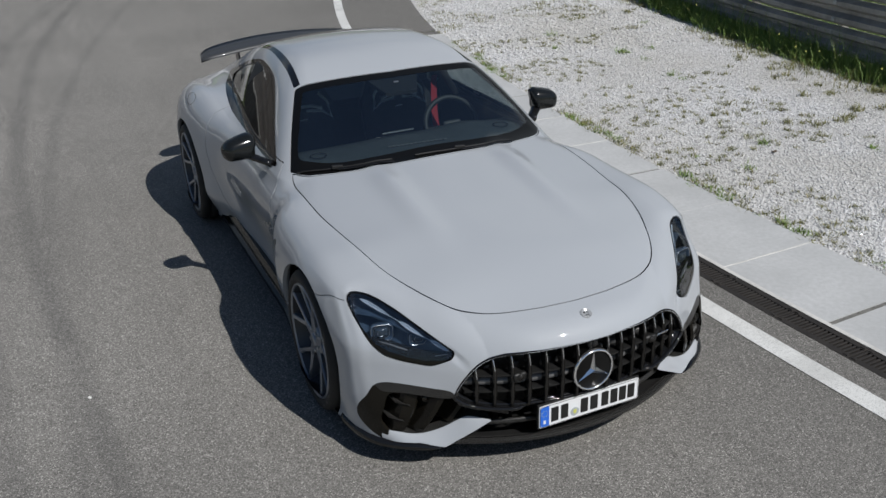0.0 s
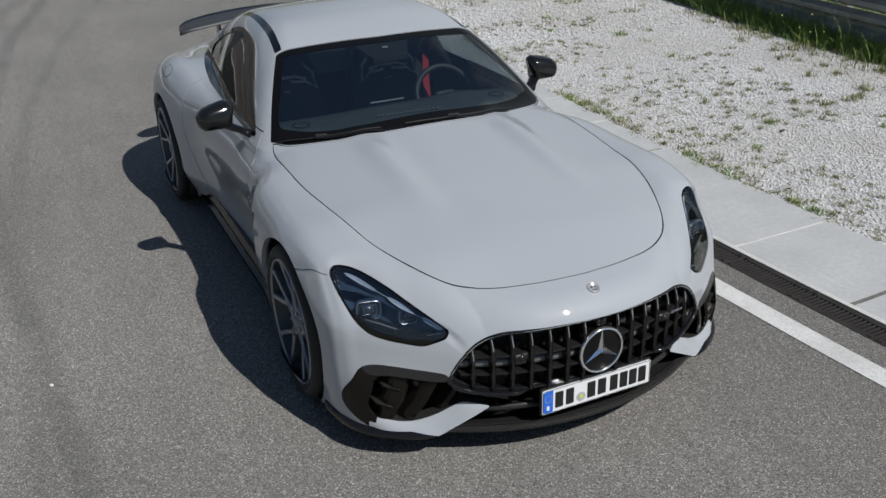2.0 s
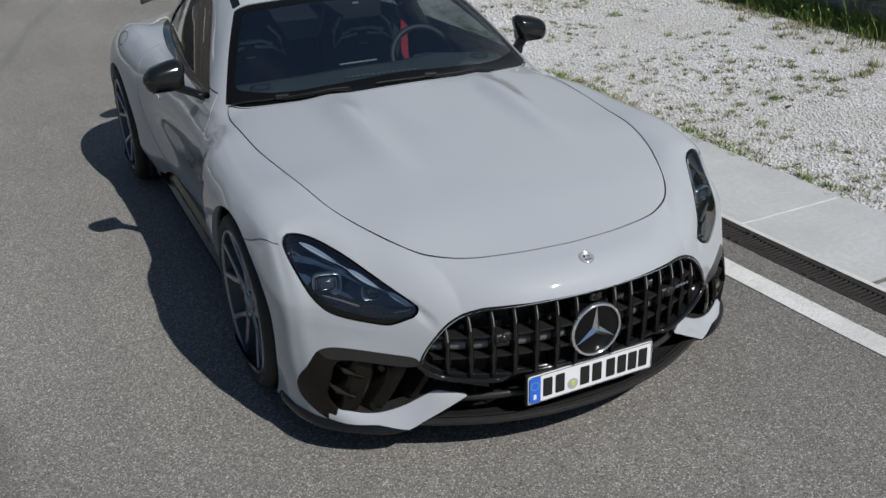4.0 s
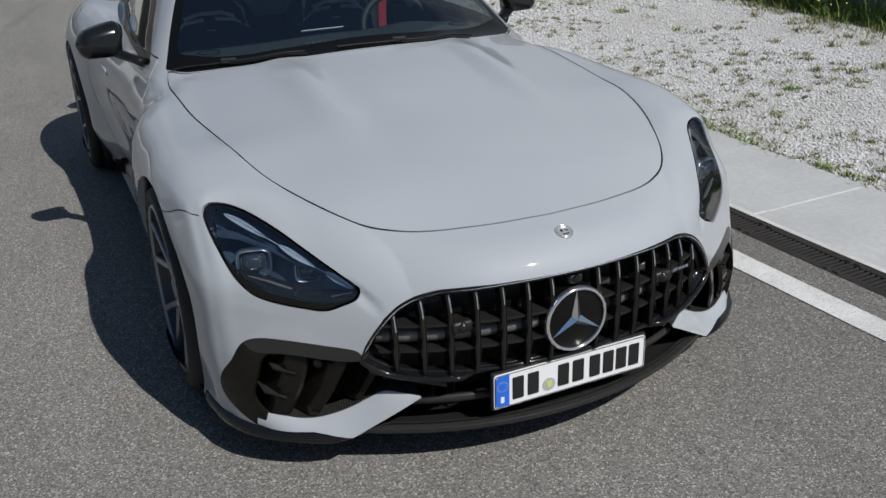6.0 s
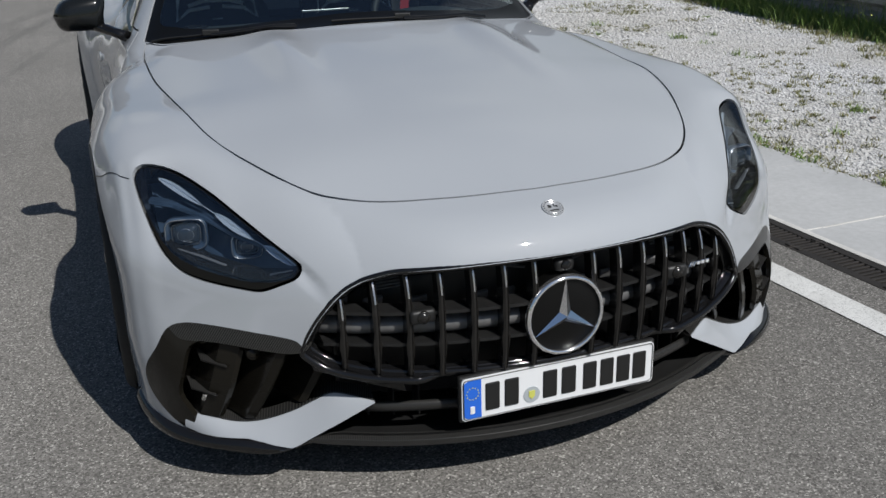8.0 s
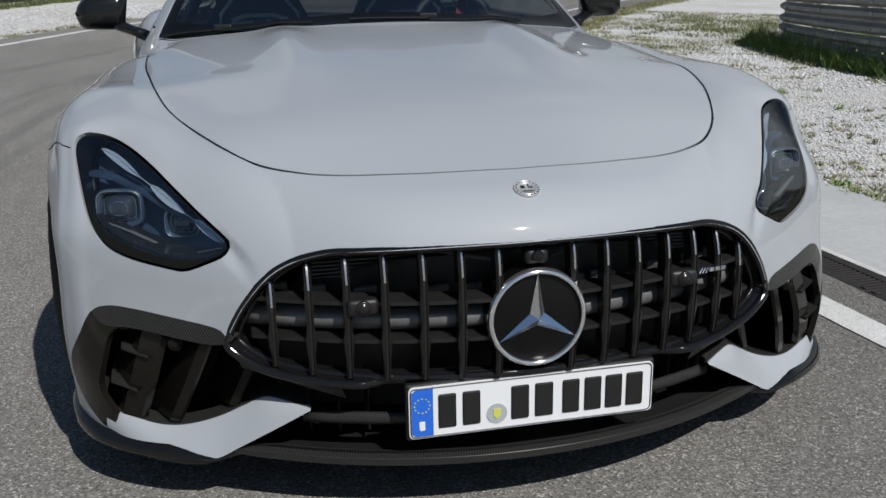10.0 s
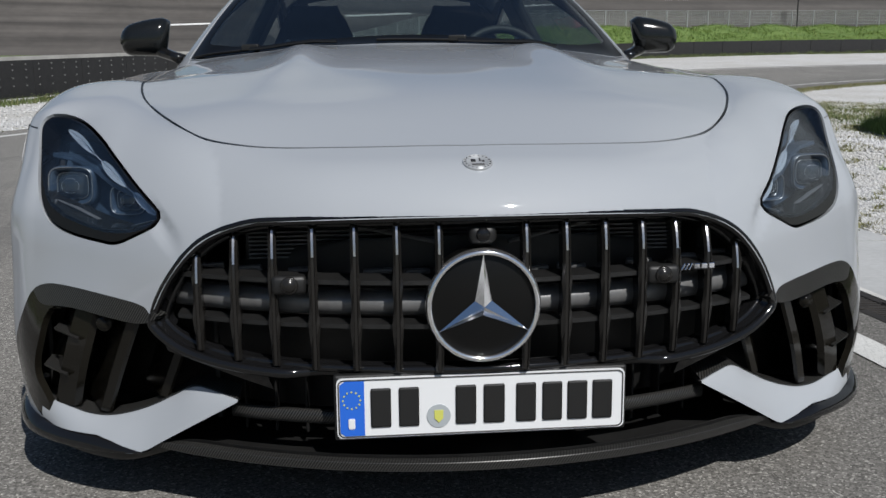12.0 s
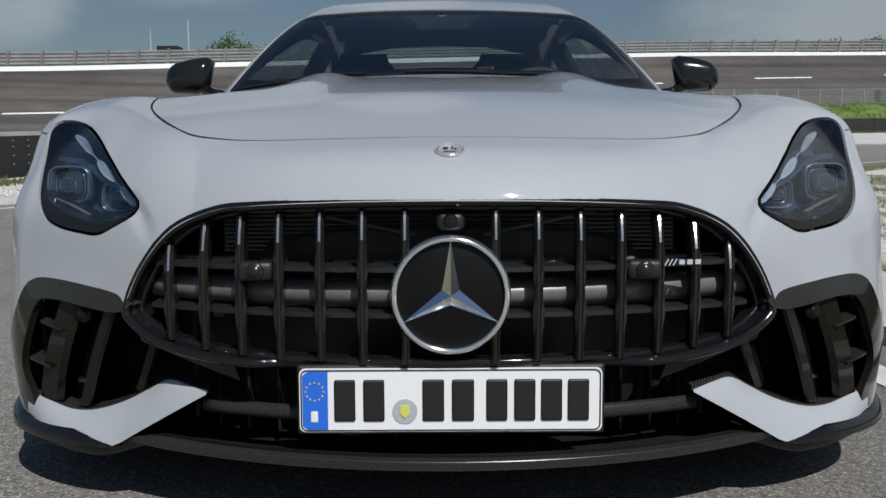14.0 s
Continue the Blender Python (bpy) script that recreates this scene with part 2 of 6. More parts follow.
M_BADGE = material("badge_metal", (0.42, 0.43, 0.44), 0.28, 0.35)
M_HOUSING = textured("lamp_housing_blue", (0.020, 0.034, 0.056), (0.048, 0.076, 0.116), 25, 0.3, 5, 0.1)
M_SLAT = material("dark_gloss_bar", (0.015, 0.014, 0.013), 0.22, 0.0, 0.0, 0.4)
M_DISCBLACK = material("emblem_black", (0.004, 0.004, 0.004), 0.3, 0.0, 0.0, 0.25)
M_REARGLASS = glass_material("rear_window_glass", (0.55, 0.60, 0.60))
M_CRYSTAL = material("light_guide", (0.60, 0.66, 0.72), 0.12, 0.5, 0.5)
M_BEAM = textured("grey_cross_member", (0.10, 0.10, 0.10), (0.20, 0.20, 0.20), 9, 0.4, 6, 0.05, 0.3)
M_GLOSSBLACK = material("gloss_black_plastic", (0.007, 0.007, 0.0075), 0.07, 0.0, 0.0)
M_BLACK = textured("matte_black_plastic", (0.006, 0.006, 0.006), (0.013, 0.0127, 0.0124), 20, 0.5, 6, 0.1)
M_CARBON = carbon_material()
M_CHROME = material("chrome", (0.88, 0.89, 0.91), 0.08, 1.0)
M_RING = material("polished_ring", (0.95, 0.95, 0.96), 0.11, 0.95)
M_TYRE = textured("tyre_rubber", (0.009, 0.009, 0.009), (0.018, 0.018, 0.017), 14, 0.75, 8, 0.2)
M_RIM = material("dark_silver_alloy", (0.21, 0.23, 0.265), 0.30, 0.65, 0.3)
M_BARREL = material("dark_rim_barrel", (0.045, 0.048, 0.054), 0.4, 0.5, 0.0)
M_TRIM = material("satin_white_trim", (0.82, 0.86, 0.88), 0.25, 0.15)
M_PANEL = material("black_screen_glass", (0.004, 0.004, 0.005), 0.3, 0.0, 0.0, 0.2)
M_DISC = textured("brake_disc", (0.20, 0.20, 0.20), (0.32, 0.31, 0.30), 15, 0.4, 6, 0.1, 0.8)
M_GLASS = glass_material("tinted_windscreen", (0.70, 0.78, 0.78), 0.19)
M_SIDEGLASS = glass_material("tinted_side_glass", (0.42, 0.46, 0.46), 0.16)
M_LENS = glass_material("lamp_lens", (0.86, 0.90, 0.94), 0.12)
M_PROJECTOR = material("projector_glass", (0.03, 0.04, 0.05), 0.05, 0.2, 1.0)
M_PLATE = material("plate_white", (0.72, 0.73, 0.74), 0.35)
M_PLATEBLUE = material("plate_blue", (0.02, 0.13, 0.60), 0.35)
M_INK = material("plate_ink", (0.012, 0.012, 0.012), 0.4)
M_SILVER = material("satin_silver", (0.45, 0.46, 0.47), 0.3, 0.9)
M_DASH = textured("dashboard_leather", (0.012, 0.013, 0.014), (0.026, 0.027, 0.028), 18, 0.6, 10, 0.2)
M_RED = material("red_belt", (0.38, 0.016, 0.026), 0.6)
M_WHITE = textured("white_paint", (0.62, 0.62, 0.60), (0.78, 0.78, 0.76), 2, 0.6, 8, 0.05)
M_YELLOW = material("seal_yellow", (0.55, 0.55, 0.12), 0.5)
M_CREAM = textured("weathered_concrete", (0.26, 0.255, 0.24), (0.42, 0.41, 0.39), 1.2, 0.85, 9, 0.3)
M_LEAF = plant_material("leaf", (0.03, 0.06, 0.015), (0.07, 0.13, 0.03), (0.10, 0.15, 0.05))
M_BARK = textured("bark", (0.06, 0.045, 0.03), (0.14, 0.11, 0.08), 6, 0.9)
M_MAST = textured("pale_mast_paint", (0.30, 0.33, 0.35), (0.40, 0.43, 0.45), 0.5, 0.6, 6, 0.0)
M_SIDEWALL = material("sidewall_print", (0.05, 0.05, 0.05), 0.7)
M_WING = material("dark_grey_wing", (0.040, 0.042, 0.045), 0.5, 0.1, 0.15)
M_MIRRORCAP = material("black_mirror_cap", (0.008, 0.009, 0.009), 0.14, 0.0, 0.0, 0.45)
M_DASHTOP = textured("dash_top_leather", (0.027, 0.032, 0.034), (0.048, 0.055, 0.058), 22, 0.65, 10, 0.2)
M_JOINT = textured("mortar", (0.42, 0.41, 0.39), (0.60, 0.59, 0.56), 8, 0.9)
M_RAIL = textured("weathered_rail_steel", (0.17, 0.165, 0.15), (0.38, 0.37, 0.345), 2.2, 0.6, 7, 0.1, 0.1)
M_FARRAIL = textured("dull_rail_steel", (0.10, 0.105, 0.105), (0.20, 0.205, 0.205), 0.8, 0.7, 7, 0.0)
M_STRIP = material("bar_strip_metal", (0.50, 0.50, 0.51), 0.22, 0.9)
M_ROUGHGRASS = plant_material("rough_grass", (0.05, 0.075, 0.02), (0.12, 0.15, 0.045), (0.24, 0.20, 0.09))
M_BANK = textured("bank_soil", (0.07, 0.12, 0.025), (0.17, 0.25, 0.06), 0.4, 0.95, 12, 0.5)


# ---- helpers for shapes ----
def part(name, bm, mat, parent=None, label="", smooth=False):
    """Links a bmesh as one mesh object, under a thing or a part where one is given."""
    me = bpy.data.meshes.new(name)
    bm.to_mesh(me)
    bm.free()
    if smooth:
        me.polygons.foreach_set("use_smooth", [True] * len(me.polygons))
    me.materials.append(mat)
    ob = new(name, me)
    ob.parent = parent
    if label:
        tagged(ob, label)
    return ob


def part_data(name, verts, faces, mat, parent=None, label="", smooth=False):
    me = bpy.data.meshes.new(name)
    me.from_pydata([tuple(map(float, v)) for v in verts], [], [tuple(map(int, f)) for f in faces])
    if smooth:
        me.polygons.foreach_set("use_smooth", [True] * len(me.polygons))
    me.materials.append(mat)
    me.update()
    ob = new(name, me)
    ob.parent = parent
    if label:
        tagged(ob, label)
    return ob


def thing(name, label, category, at=(0, 0, 0), group="", kind=""):
    e = new(name)
    e.empty_display_size = 0.1
    e.matrix_world = Matrix.Translation(at)
    return tagged(e, label, category, group, kind)


def box(bm, size, at=(0, 0, 0), rot=(0, 0, 0), bevel=0.0, segs=2):
    """Adds a box, with rounded edges where bevel is given."""
    m = pose(*at, *rot) @ Matrix.Diagonal((*size, 1))
    made = bmesh.ops.create_cube(bm, size=1.0, matrix=m)["verts"]
    if bevel:
        edges = list({e for v in made for e in v.link_edges})
        bmesh.ops.bevel(bm, geom=edges, offset=bevel, segments=segs, affect="EDGES", profile=0.5)
    return bm


def tube(bm, path, radius, sides=8, closed=False, flat=1.0):
    """Adds a round bar along a path; radius may be a list."""
    pts = [Vector(p) for p in path]
    n = len(pts)
    rings = []
    up = Vector((0.13, 0.21, 0.97))
    for i, p in enumerate(pts):
        a = pts[(i - 1) % n] if (closed or i > 0) else p
        b = pts[(i + 1) % n] if (closed or i < n - 1) else p
        d = (b - a).normalized()
        u = d.cross(up)
        if u.length < 1e-4:
            u = d.cross(Vector((1, 0, 0)))
        u.normalize()
        v = u.cross(d).normalized()
        r = radius[i] if isinstance(radius, (list, tuple)) else radius
        rings.append([bm.verts.new(p + u * r * math.cos(2 * math.pi * k / sides) + v * r * flat * math.sin(2 * math.pi * k / sides)) for k in range(sides)])
    for i in range(n if closed else n - 1):
        r0, r1 = rings[i], rings[(i + 1) % n]
        for k in range(sides):
            bm.faces.new((r0[k], r0[(k + 1) % sides], r1[(k + 1) % sides], r1[k]))
    if not closed:
        bm.faces.new(rings[0][::-1])
        bm.faces.new(rings[-1])
    return bm


def lathe(bm, profile, segs=48, axis="x"):
    """Adds a turned body: profile rows of (radius, offset along the axis)."""
    rings = []
    for r, h in profile:
        ring = []
        for k in range(segs):
            a = 2 * math.pi * k / segs
            c, s = r * math.cos(a), r * math.sin(a)
            ring.append(bm.verts.new((h, c, s) if axis == "x" else (c, h, s) if axis == "y" else (c, s, h)))
        rings.append(ring)
    for a, b in zip(rings, rings[1:]):
        for k in range(segs):
            bm.faces.new((a[k], a[(k + 1) % segs], b[(k + 1) % segs], b[k]))
    return bm


def knots(*rows):
    """A smooth curve through rows of (x, value), as a function of arrays."""
    kx, kv = np.array([r[0] for r in rows], float), np.array([r[1] for r in rows], float)
    d = np.diff(kv) / np.diff(kx)
    g = np.empty_like(kv)
    g[0], g[-1] = d[0], d[-1]
    h0, h1 = np.diff(kx)[:-1], np.diff(kx)[1:]
    g[1:-1] = (d[:-1] * h1 + d[1:] * h0) / (h0 + h1)

    def value(q):
        q = np.asarray(q, float)
        i = np.clip(np.searchsorted(kx, q) - 1, 0, len(kx) - 2)
        h = kx[i + 1] - kx[i]
        u = (q - kx[i]) / h
        uc = np.clip(u, 0, 1)
        inside = ((1 + 2 * uc) * (1 - uc) ** 2) * kv[i] + uc * (1 - uc) ** 2 * h * g[i] + uc**2 * (3 - 2 * uc) * kv[i + 1] + uc**2 * (uc - 1) * h * g[i + 1]
        return inside + np.where(u < 0, u * h * g[0], 0) + np.where(u > 1, (u - 1) * h * g[-1], 0)

    return value


def step(a, b, q):
    u = np.clip((q - a) / (b - a), 0, 1)
    return u * u * (3 - 2 * u)


# ---- ground, road, verge ----
BEND = (33.35, 1.2)  # centre of the bend


def ground_z(x, y):
    """Level by the car, then rising gently behind it."""
    y = np.asarray(y, float)
    s = np.where(y > 17, y - 14, np.where(y > 11, (y - 11) ** 2 / 12, 0.0))
    s = np.minimum(s, 46)
    return 0.040 * s + 0.0004 * s * s


def bend_point(r, a):
    x, y = BEND[0] - r * math.cos(a), BEND[1] + r * math.sin(a)
    return x, y


def ring_sheet(name, radii, a0, a1, lift, mat, label, kind="structure", steps=160):
    """A strip of the bend that follows the ground."""
    verts, faces = [], []
    for i in range(steps + 1):
        a = radians(a0 + (a1 - a0) * i / steps)
        for r in radii:
            x, y = bend_point(r, a)
            verts.append((x, y, float(ground_z(x, y)) + lift))
    w = len(radii)
    for i in range(steps):
        for j in range(w - 1):
            k = i * w + j
            faces.append((k, k + 1, k + 1 + w, k + w))
    ob = part_data(name, verts, faces, mat, None, "", True)
    if ob.data.polygons[0].normal.z < 0:
        ob.data.flip_normals()
    return tagged(ob, label, name, "", kind)


def ground_sheet():
    xs = sorted({*range(-120, 121, 6), -3000, -900, -300, 300, 900, 3000})
    ys = sorted({*range(-60, 141, 4), -3000, -900, -250, 300, 900, 3000})
    verts = [(x, y, float(ground_z(x, y)) - 0.05) for y in ys for x in xs]
    w = len(xs)
    faces = [(j * w + i, j * w + i + 1, (j + 1) * w + i + 1, (j + 1) * w + i) for j in range(len(ys) - 1) for i in range(w - 1)]
    return tagged(part_data("ground", verts, faces, M_SOIL, None, "", True), "grassy open ground round the test track", "ground", "", "structure")


ground_sheet()
ring_sheet("road", [31.785, 32.0, 34.0, 36, 38, 40.0, 41.6], -70, 120, 0.0, M_ASPHALT, "grey asphalt of a bend with faint tyre marks")
ring_sheet("road_line", [31.955, 32.085], -70, 120, 0.004, M_LINE, "worn white painted edge line on the asphalt")
ring_sheet("road_line", [40.75, 40.95], -70, 120, 0.004, M_LINE, "white painted edge line on the outer side of the bend")
ring_sheet("gravel", [22.0, 24.0, 26.0, 28.0, 30.86], -70, 120, -0.012, M_GRAVEL, "pale gravel strip between concrete edge and guard rail")
ring_sheet("gravel", [41.6, 44, 48, 51, 55.5], -70, 120, -0.012, M_GRAVEL, "pale gravel run-off outside the bend")


# ---- the car's body as one smooth solid ----
def smax(a, b, k):
    h = np.maximum(k - np.abs(a - b), 0) / k
    return np.maximum(a, b) + h * h * k / 4


def smin(a, b, k):
    return -smax(-a, -b, k)


HOOD_CENTRE = knots((-1.0, .62), (-.9, .655), (-.8, .681), (-.7, .7095), (-.4, .793), (0, .862), (.4, .916), (.75, .953), (1.2, .995), (2.4, .985), (3.2, .97), (3.85, .93))
SEAM_Z = knots((-1, .56), (-.7, .668), (-.44, .755), (-.17, .799), (0, .826), (.2, .836), (.435, .853), (.7, .876), (1.0, .896), (1.6, .908), (2.2, .924), (2.7, .945), (3.2, .91), (3.85, .81))
SEAM_X = knots((-1, .45), (-.54, .52), (-.44, .592), (-.17, .694), (0, .733), (.2, .762), (.435, .788), (.7, .795), (1.5, .80), (2.7, .84), (3.85, .7))
NOSE = knots((.0, -.83), (.15, -.84), (.22, -.852), (.3, -.872), (.45, -.886), (.6, -.88), (.75, -.86))
PLAN = knots((-.1, .0043), (0, 0), (.1, .0043), (.2, .0175), (.3, .0402), (.4, .0734), (.5, .1184), (.6, .177), (.7, .2515), (.8, .340), (.876, .413), (.93, .468), (.96, .52), (1.0, .70))
WIDTH = knots((-.9, .97), (-.4, .990), (-.2, 1.002), (-.05, 1.012), (.15, 1.018), (.35, 1.012), (.5, 1.012), (.60, 1.008), (.67, .996), (.75, .970), (.85, .944), (.95, .937), (1.4, .932), (1.9, .948), (2.25, .975), (2.5, 1.022), (2.87, 1.058), (3.2, 1.035), (3.5, .95), (3.85, .79))
ROOF = knots((.5, .835), (.72, .940), (1.0, 1.10), (1.3, 1.235), (1.5, 1.305), (1.7, 1.36), (1.9, 1.378), (2.2, 1.365), (2.6, 1.30), (3.0, 1.185), (3.4, 1.05), (3.8, .93))
ROOF_CURVE = knots((.7, .27), (.95, .26), (1.42, .09), (2.0, .12), (3, .15))
CABIN = knots((.7, .805), (1.0, .81), (1.5, .815), (2.0, .79), (2.5, .74), (3.0, .64), (3.6, .5))


def body_field(x, y, z):
    """Negative inside the body, about a distance in metres."""
    ax = np.abs(x)
    # nose and front corners
    slope = (PLAN(ax + .01) - PLAN(ax - .01)) / .02
    front = (NOSE(z) - .085 * step(.5, .80, ax) * (1 - .35 * step(.87, .95, ax)) * step(.50, .22, z) + PLAN(ax) - y) / np.sqrt(1 + slope * slope)
    # flanks
    door = step(.55, 1.1, y) * (1 - step(1.9, 2.45, y))
    tuck = .55 * np.maximum(z - .55, 0) ** 2 + door * .075 * (1 - step(.30, .76, z))
    tuck = tuck + .024 * (1 - step(.12, .36, z)) * (1 - step(-.1, .1, y))
    tuck = tuck + .10 * (1 - step(.08, .36, z)) * step(1.9, 2.3, y) * (1 - step(2.65, 2.85, y))
    tuck = tuck + .07 * (1 - step(.14, .52, z)) * step(.25, .5, y) * (1 - step(.75, 1.1, y))
    swell = .018 * np.exp(-((y - .02) / .36) ** 2) * step(.46, .68, z)
    side = ax - (WIDTH(y) - tuck + swell)
    # bonnet, wings and deck
    zc, zs, xs = HOOD_CENTRE(y), SEAM_Z(y), SEAM_X(y)
    u = np.minimum(ax / xs, 1)
    over = np.maximum(ax - xs, 0)
    top = zc - (zc - zs) * u * u + .20 * over - (1.1 - .66 * step(-.5, -.1, y) * (1 - step(.1, 1.3, y))) * over * over - .024 * np.exp(-((ax - .742) / .15) ** 2 - ((y + .47) / .20) ** 2)
    dome = step(-.35, .45, y) * (1 - .6 * step(.5, .75, y)) * (1 - step(.9, 1.2, y))
    top = top + dome * (.026 * np.exp(-((ax - .37) / .075) ** 2) - .006 * np.exp(-(ax / .16) ** 2))
    top = top + .030 * np.exp(-((ax - .90) / .13) ** 2 - ((y - 2.80) / .42) ** 2)
    lid = (z - top) * .95
    rear = y - (3.80 - .42 * ax**3 - .25 * np.maximum(.55 - z, 0))
    # the lamps' outer ends sweep back
    front = front + .085 * step(.70, .90, ax) * step(.55, .76, z) * (1 - step(-.34, -.16, y))
    # sharp fold running on from the lamp's inner tip
    below = .602 - .85 * (.59 - ax) - z
    front = front + .010 * step(-.016, .016, below) * (1 - step(.012, .06, below)) * step(.525, .575, ax) * (1 - step(.58, .62, ax))
    f = smax(front, side, .05)
    f = smax(f, lid, .11 + .15 * step(.25, .7, ax) * (1 - .35 * step(-.2, 1.0, y)) * (1 - .4 * step(.80, .95, ax) * step(-.5, -.25, y) * (1 - step(.3, 1.2, y))) - .05 * step(.8, 1.6, y))
    f = smax(f, rear, .15)
    f = smax(f, .09 + .045 * (1 - step(.52, .70, ax)) * (1 - step(-.2, .3, y)) - z, .03)
    # cabin
    roof = (z - (ROOF(y) - ROOF_CURVE(y) * ax * ax)) * .88
    wall = (ax - (CABIN(y) - .60 * (np.maximum(z, .875) - .93) - .15 * np.maximum(z - .93, 0) ** 2)) * .86
    cab = smax(roof, wall, .09)
    cab = smax(cab, .6 - z, .02)
    return smin(f, cab, .03 + .015 * step(.9, 1.3, y))


def field_normal(p):
    e = .004
    g = np.stack([body_field(*(p + d).T) - body_field(*(p - d).T) for d in np.eye(3) * e], 1)
    return g / np.maximum(np.linalg.norm(g, axis=1, keepdims=True), 1e-9)


def onto_body(p, rounds=3):
    """Moves points onto the body's surface."""
    p = np.array(p, float)
    for _ in range(rounds):
        e = .004
        g = np.stack([body_field(*(p + d).T) - body_field(*(p - d).T) for d in np.eye(3) * e], 1) / (2 * e)
        p = p - g * (body_field(*p.T) / np.maximum((g * g).sum(1), .05))[:, None]
    return p


def shell(cell):
    """The body's surface as an even net of four-sided faces."""
    gx = (np.arange(-int(1.04 / cell) - 1, int(1.04 / cell) + 2)) * cell
    gy = np.arange(-.99, 3.95, cell)
    gz = np.arange(.06, 1.42, cell)
    vol = np.empty((len(gx), len(gy), len(gz)), np.float32)
    for i in range(len(gx)):
        yy, zz = np.meshgrid(gy, gz, indexing="ij")
        vol[i] = body_field(np.full_like(yy, gx[i]), yy, zz)
    solid = vol < 0
    c = [solid[i:len(gx) - 1 + i, j:len(gy) - 1 + j, k:len(gz) - 1 + k] for i in (0, 1) for j in (0, 1) for k in (0, 1)]
    count = sum(a.astype(np.int8) for a in c)
    mixed = (count > 0) & (count < 8)
    index = np.full(mixed.shape, -1, np.int64)
    cells = np.argwhere(mixed)
    index[tuple(cells.T)] = np.arange(len(cells))
    verts = np.stack([gx[0] + (cells[:, 0] + .5) * cell, gy[0] + (cells[:, 1] + .5) * cell, gz[0] + (cells[:, 2] + .5) * cell], 1)
    faces = []
    for axis in range(3):
        a, b = [slice(None)] * 3, [slice(None)] * 3
        a[axis], b[axis] = slice(0, -1), slice(1, None)
        sa, sb = solid[tuple(a)], solid[tuple(b)]
        for at, flip in ((sa & ~sb, False), (~sa & sb, True)):
            e = np.argwhere(at)
            o1, o2 = [(1, 2), (2, 0), (0, 1)][axis]
            ok = (e[:, o1] > 0) & (e[:, o2] > 0) & (e[:, o1] < mixed.shape[o1]) & (e[:, o2] < mixed.shape[o2])
            e = e[ok]
            q = []
            for d1, d2 in ((-1, -1), (0, -1), (0, 0), (-1, 0)):
                t = e.copy()
                t[:, o1] += d1
                t[:, o2] += d2
                q.append(index[tuple(t.T)])
            q = np.stack(q, 1)
            faces.append(q[:, ::-1] if flip else q)
    return onto_body(verts, 5), [tuple(f) for f in np.concatenate(faces)]


def outline(points, closed=True, each=8):
    """A smooth line through a few points."""
    p = [np.array(q[:2], float) for q in points]
    n = len(p)
    out = []
    for i in range(n if closed else n - 1):
        a, b = p[i], p[(i + 1) % n]
        before = p[(i - 1) % n] if (closed or i > 0) else a
        after = p[(i + 2) % n] if (closed or i < n - 2) else b
        ta, tb = (b - before) / 2, (after - a) / 2
        sharp_a, sharp_b = len(points[i]) > 2, len(points[(i + 1) % n]) > 2
        if sharp_a:
            ta = (b - a) * (.8 if not sharp_b else 1)
        if sharp_b:
            tb = (b - a) * (.8 if not sharp_a else 1)
        for s in np.arange(each) / each:
            out.append((2 * s**3 - 3 * s**2 + 1) * a + (s**3 - 2 * s**2 + s) * ta + (3 * s**2 - 2 * s**3) * b + (s**3 - s**2) * tb)
    if not closed:
        out.append(p[-1])
    return np.array(out)


def inside_by(poly, q):
    """Signed distance of points from a closed outline: negative inside."""
    a, b = poly, np.roll(poly, -1, 0)
    best = np.full(len(q), 1e9)
    odd = np.zeros(len(q), bool)
    for (ax, ay), (bx, by) in zip(a, b):
        dx, dy = bx - ax, by - ay
        t = np.clip(((q[:, 0] - ax) * dx + (q[:, 1] - ay) * dy) / max(dx * dx + dy * dy, 1e-12), 0, 1)
        best = np.minimum(best, np.hypot(q[:, 0] - ax - t * dx, q[:, 1] - ay - t * dy))
        if ay != by:
            odd ^= ((ay > q[:, 1]) != (by > q[:, 1])) & (q[:, 0] < (bx - ax) * (q[:, 1] - ay) / (by - ay) + ax)
    return np.where(odd, -best, best)


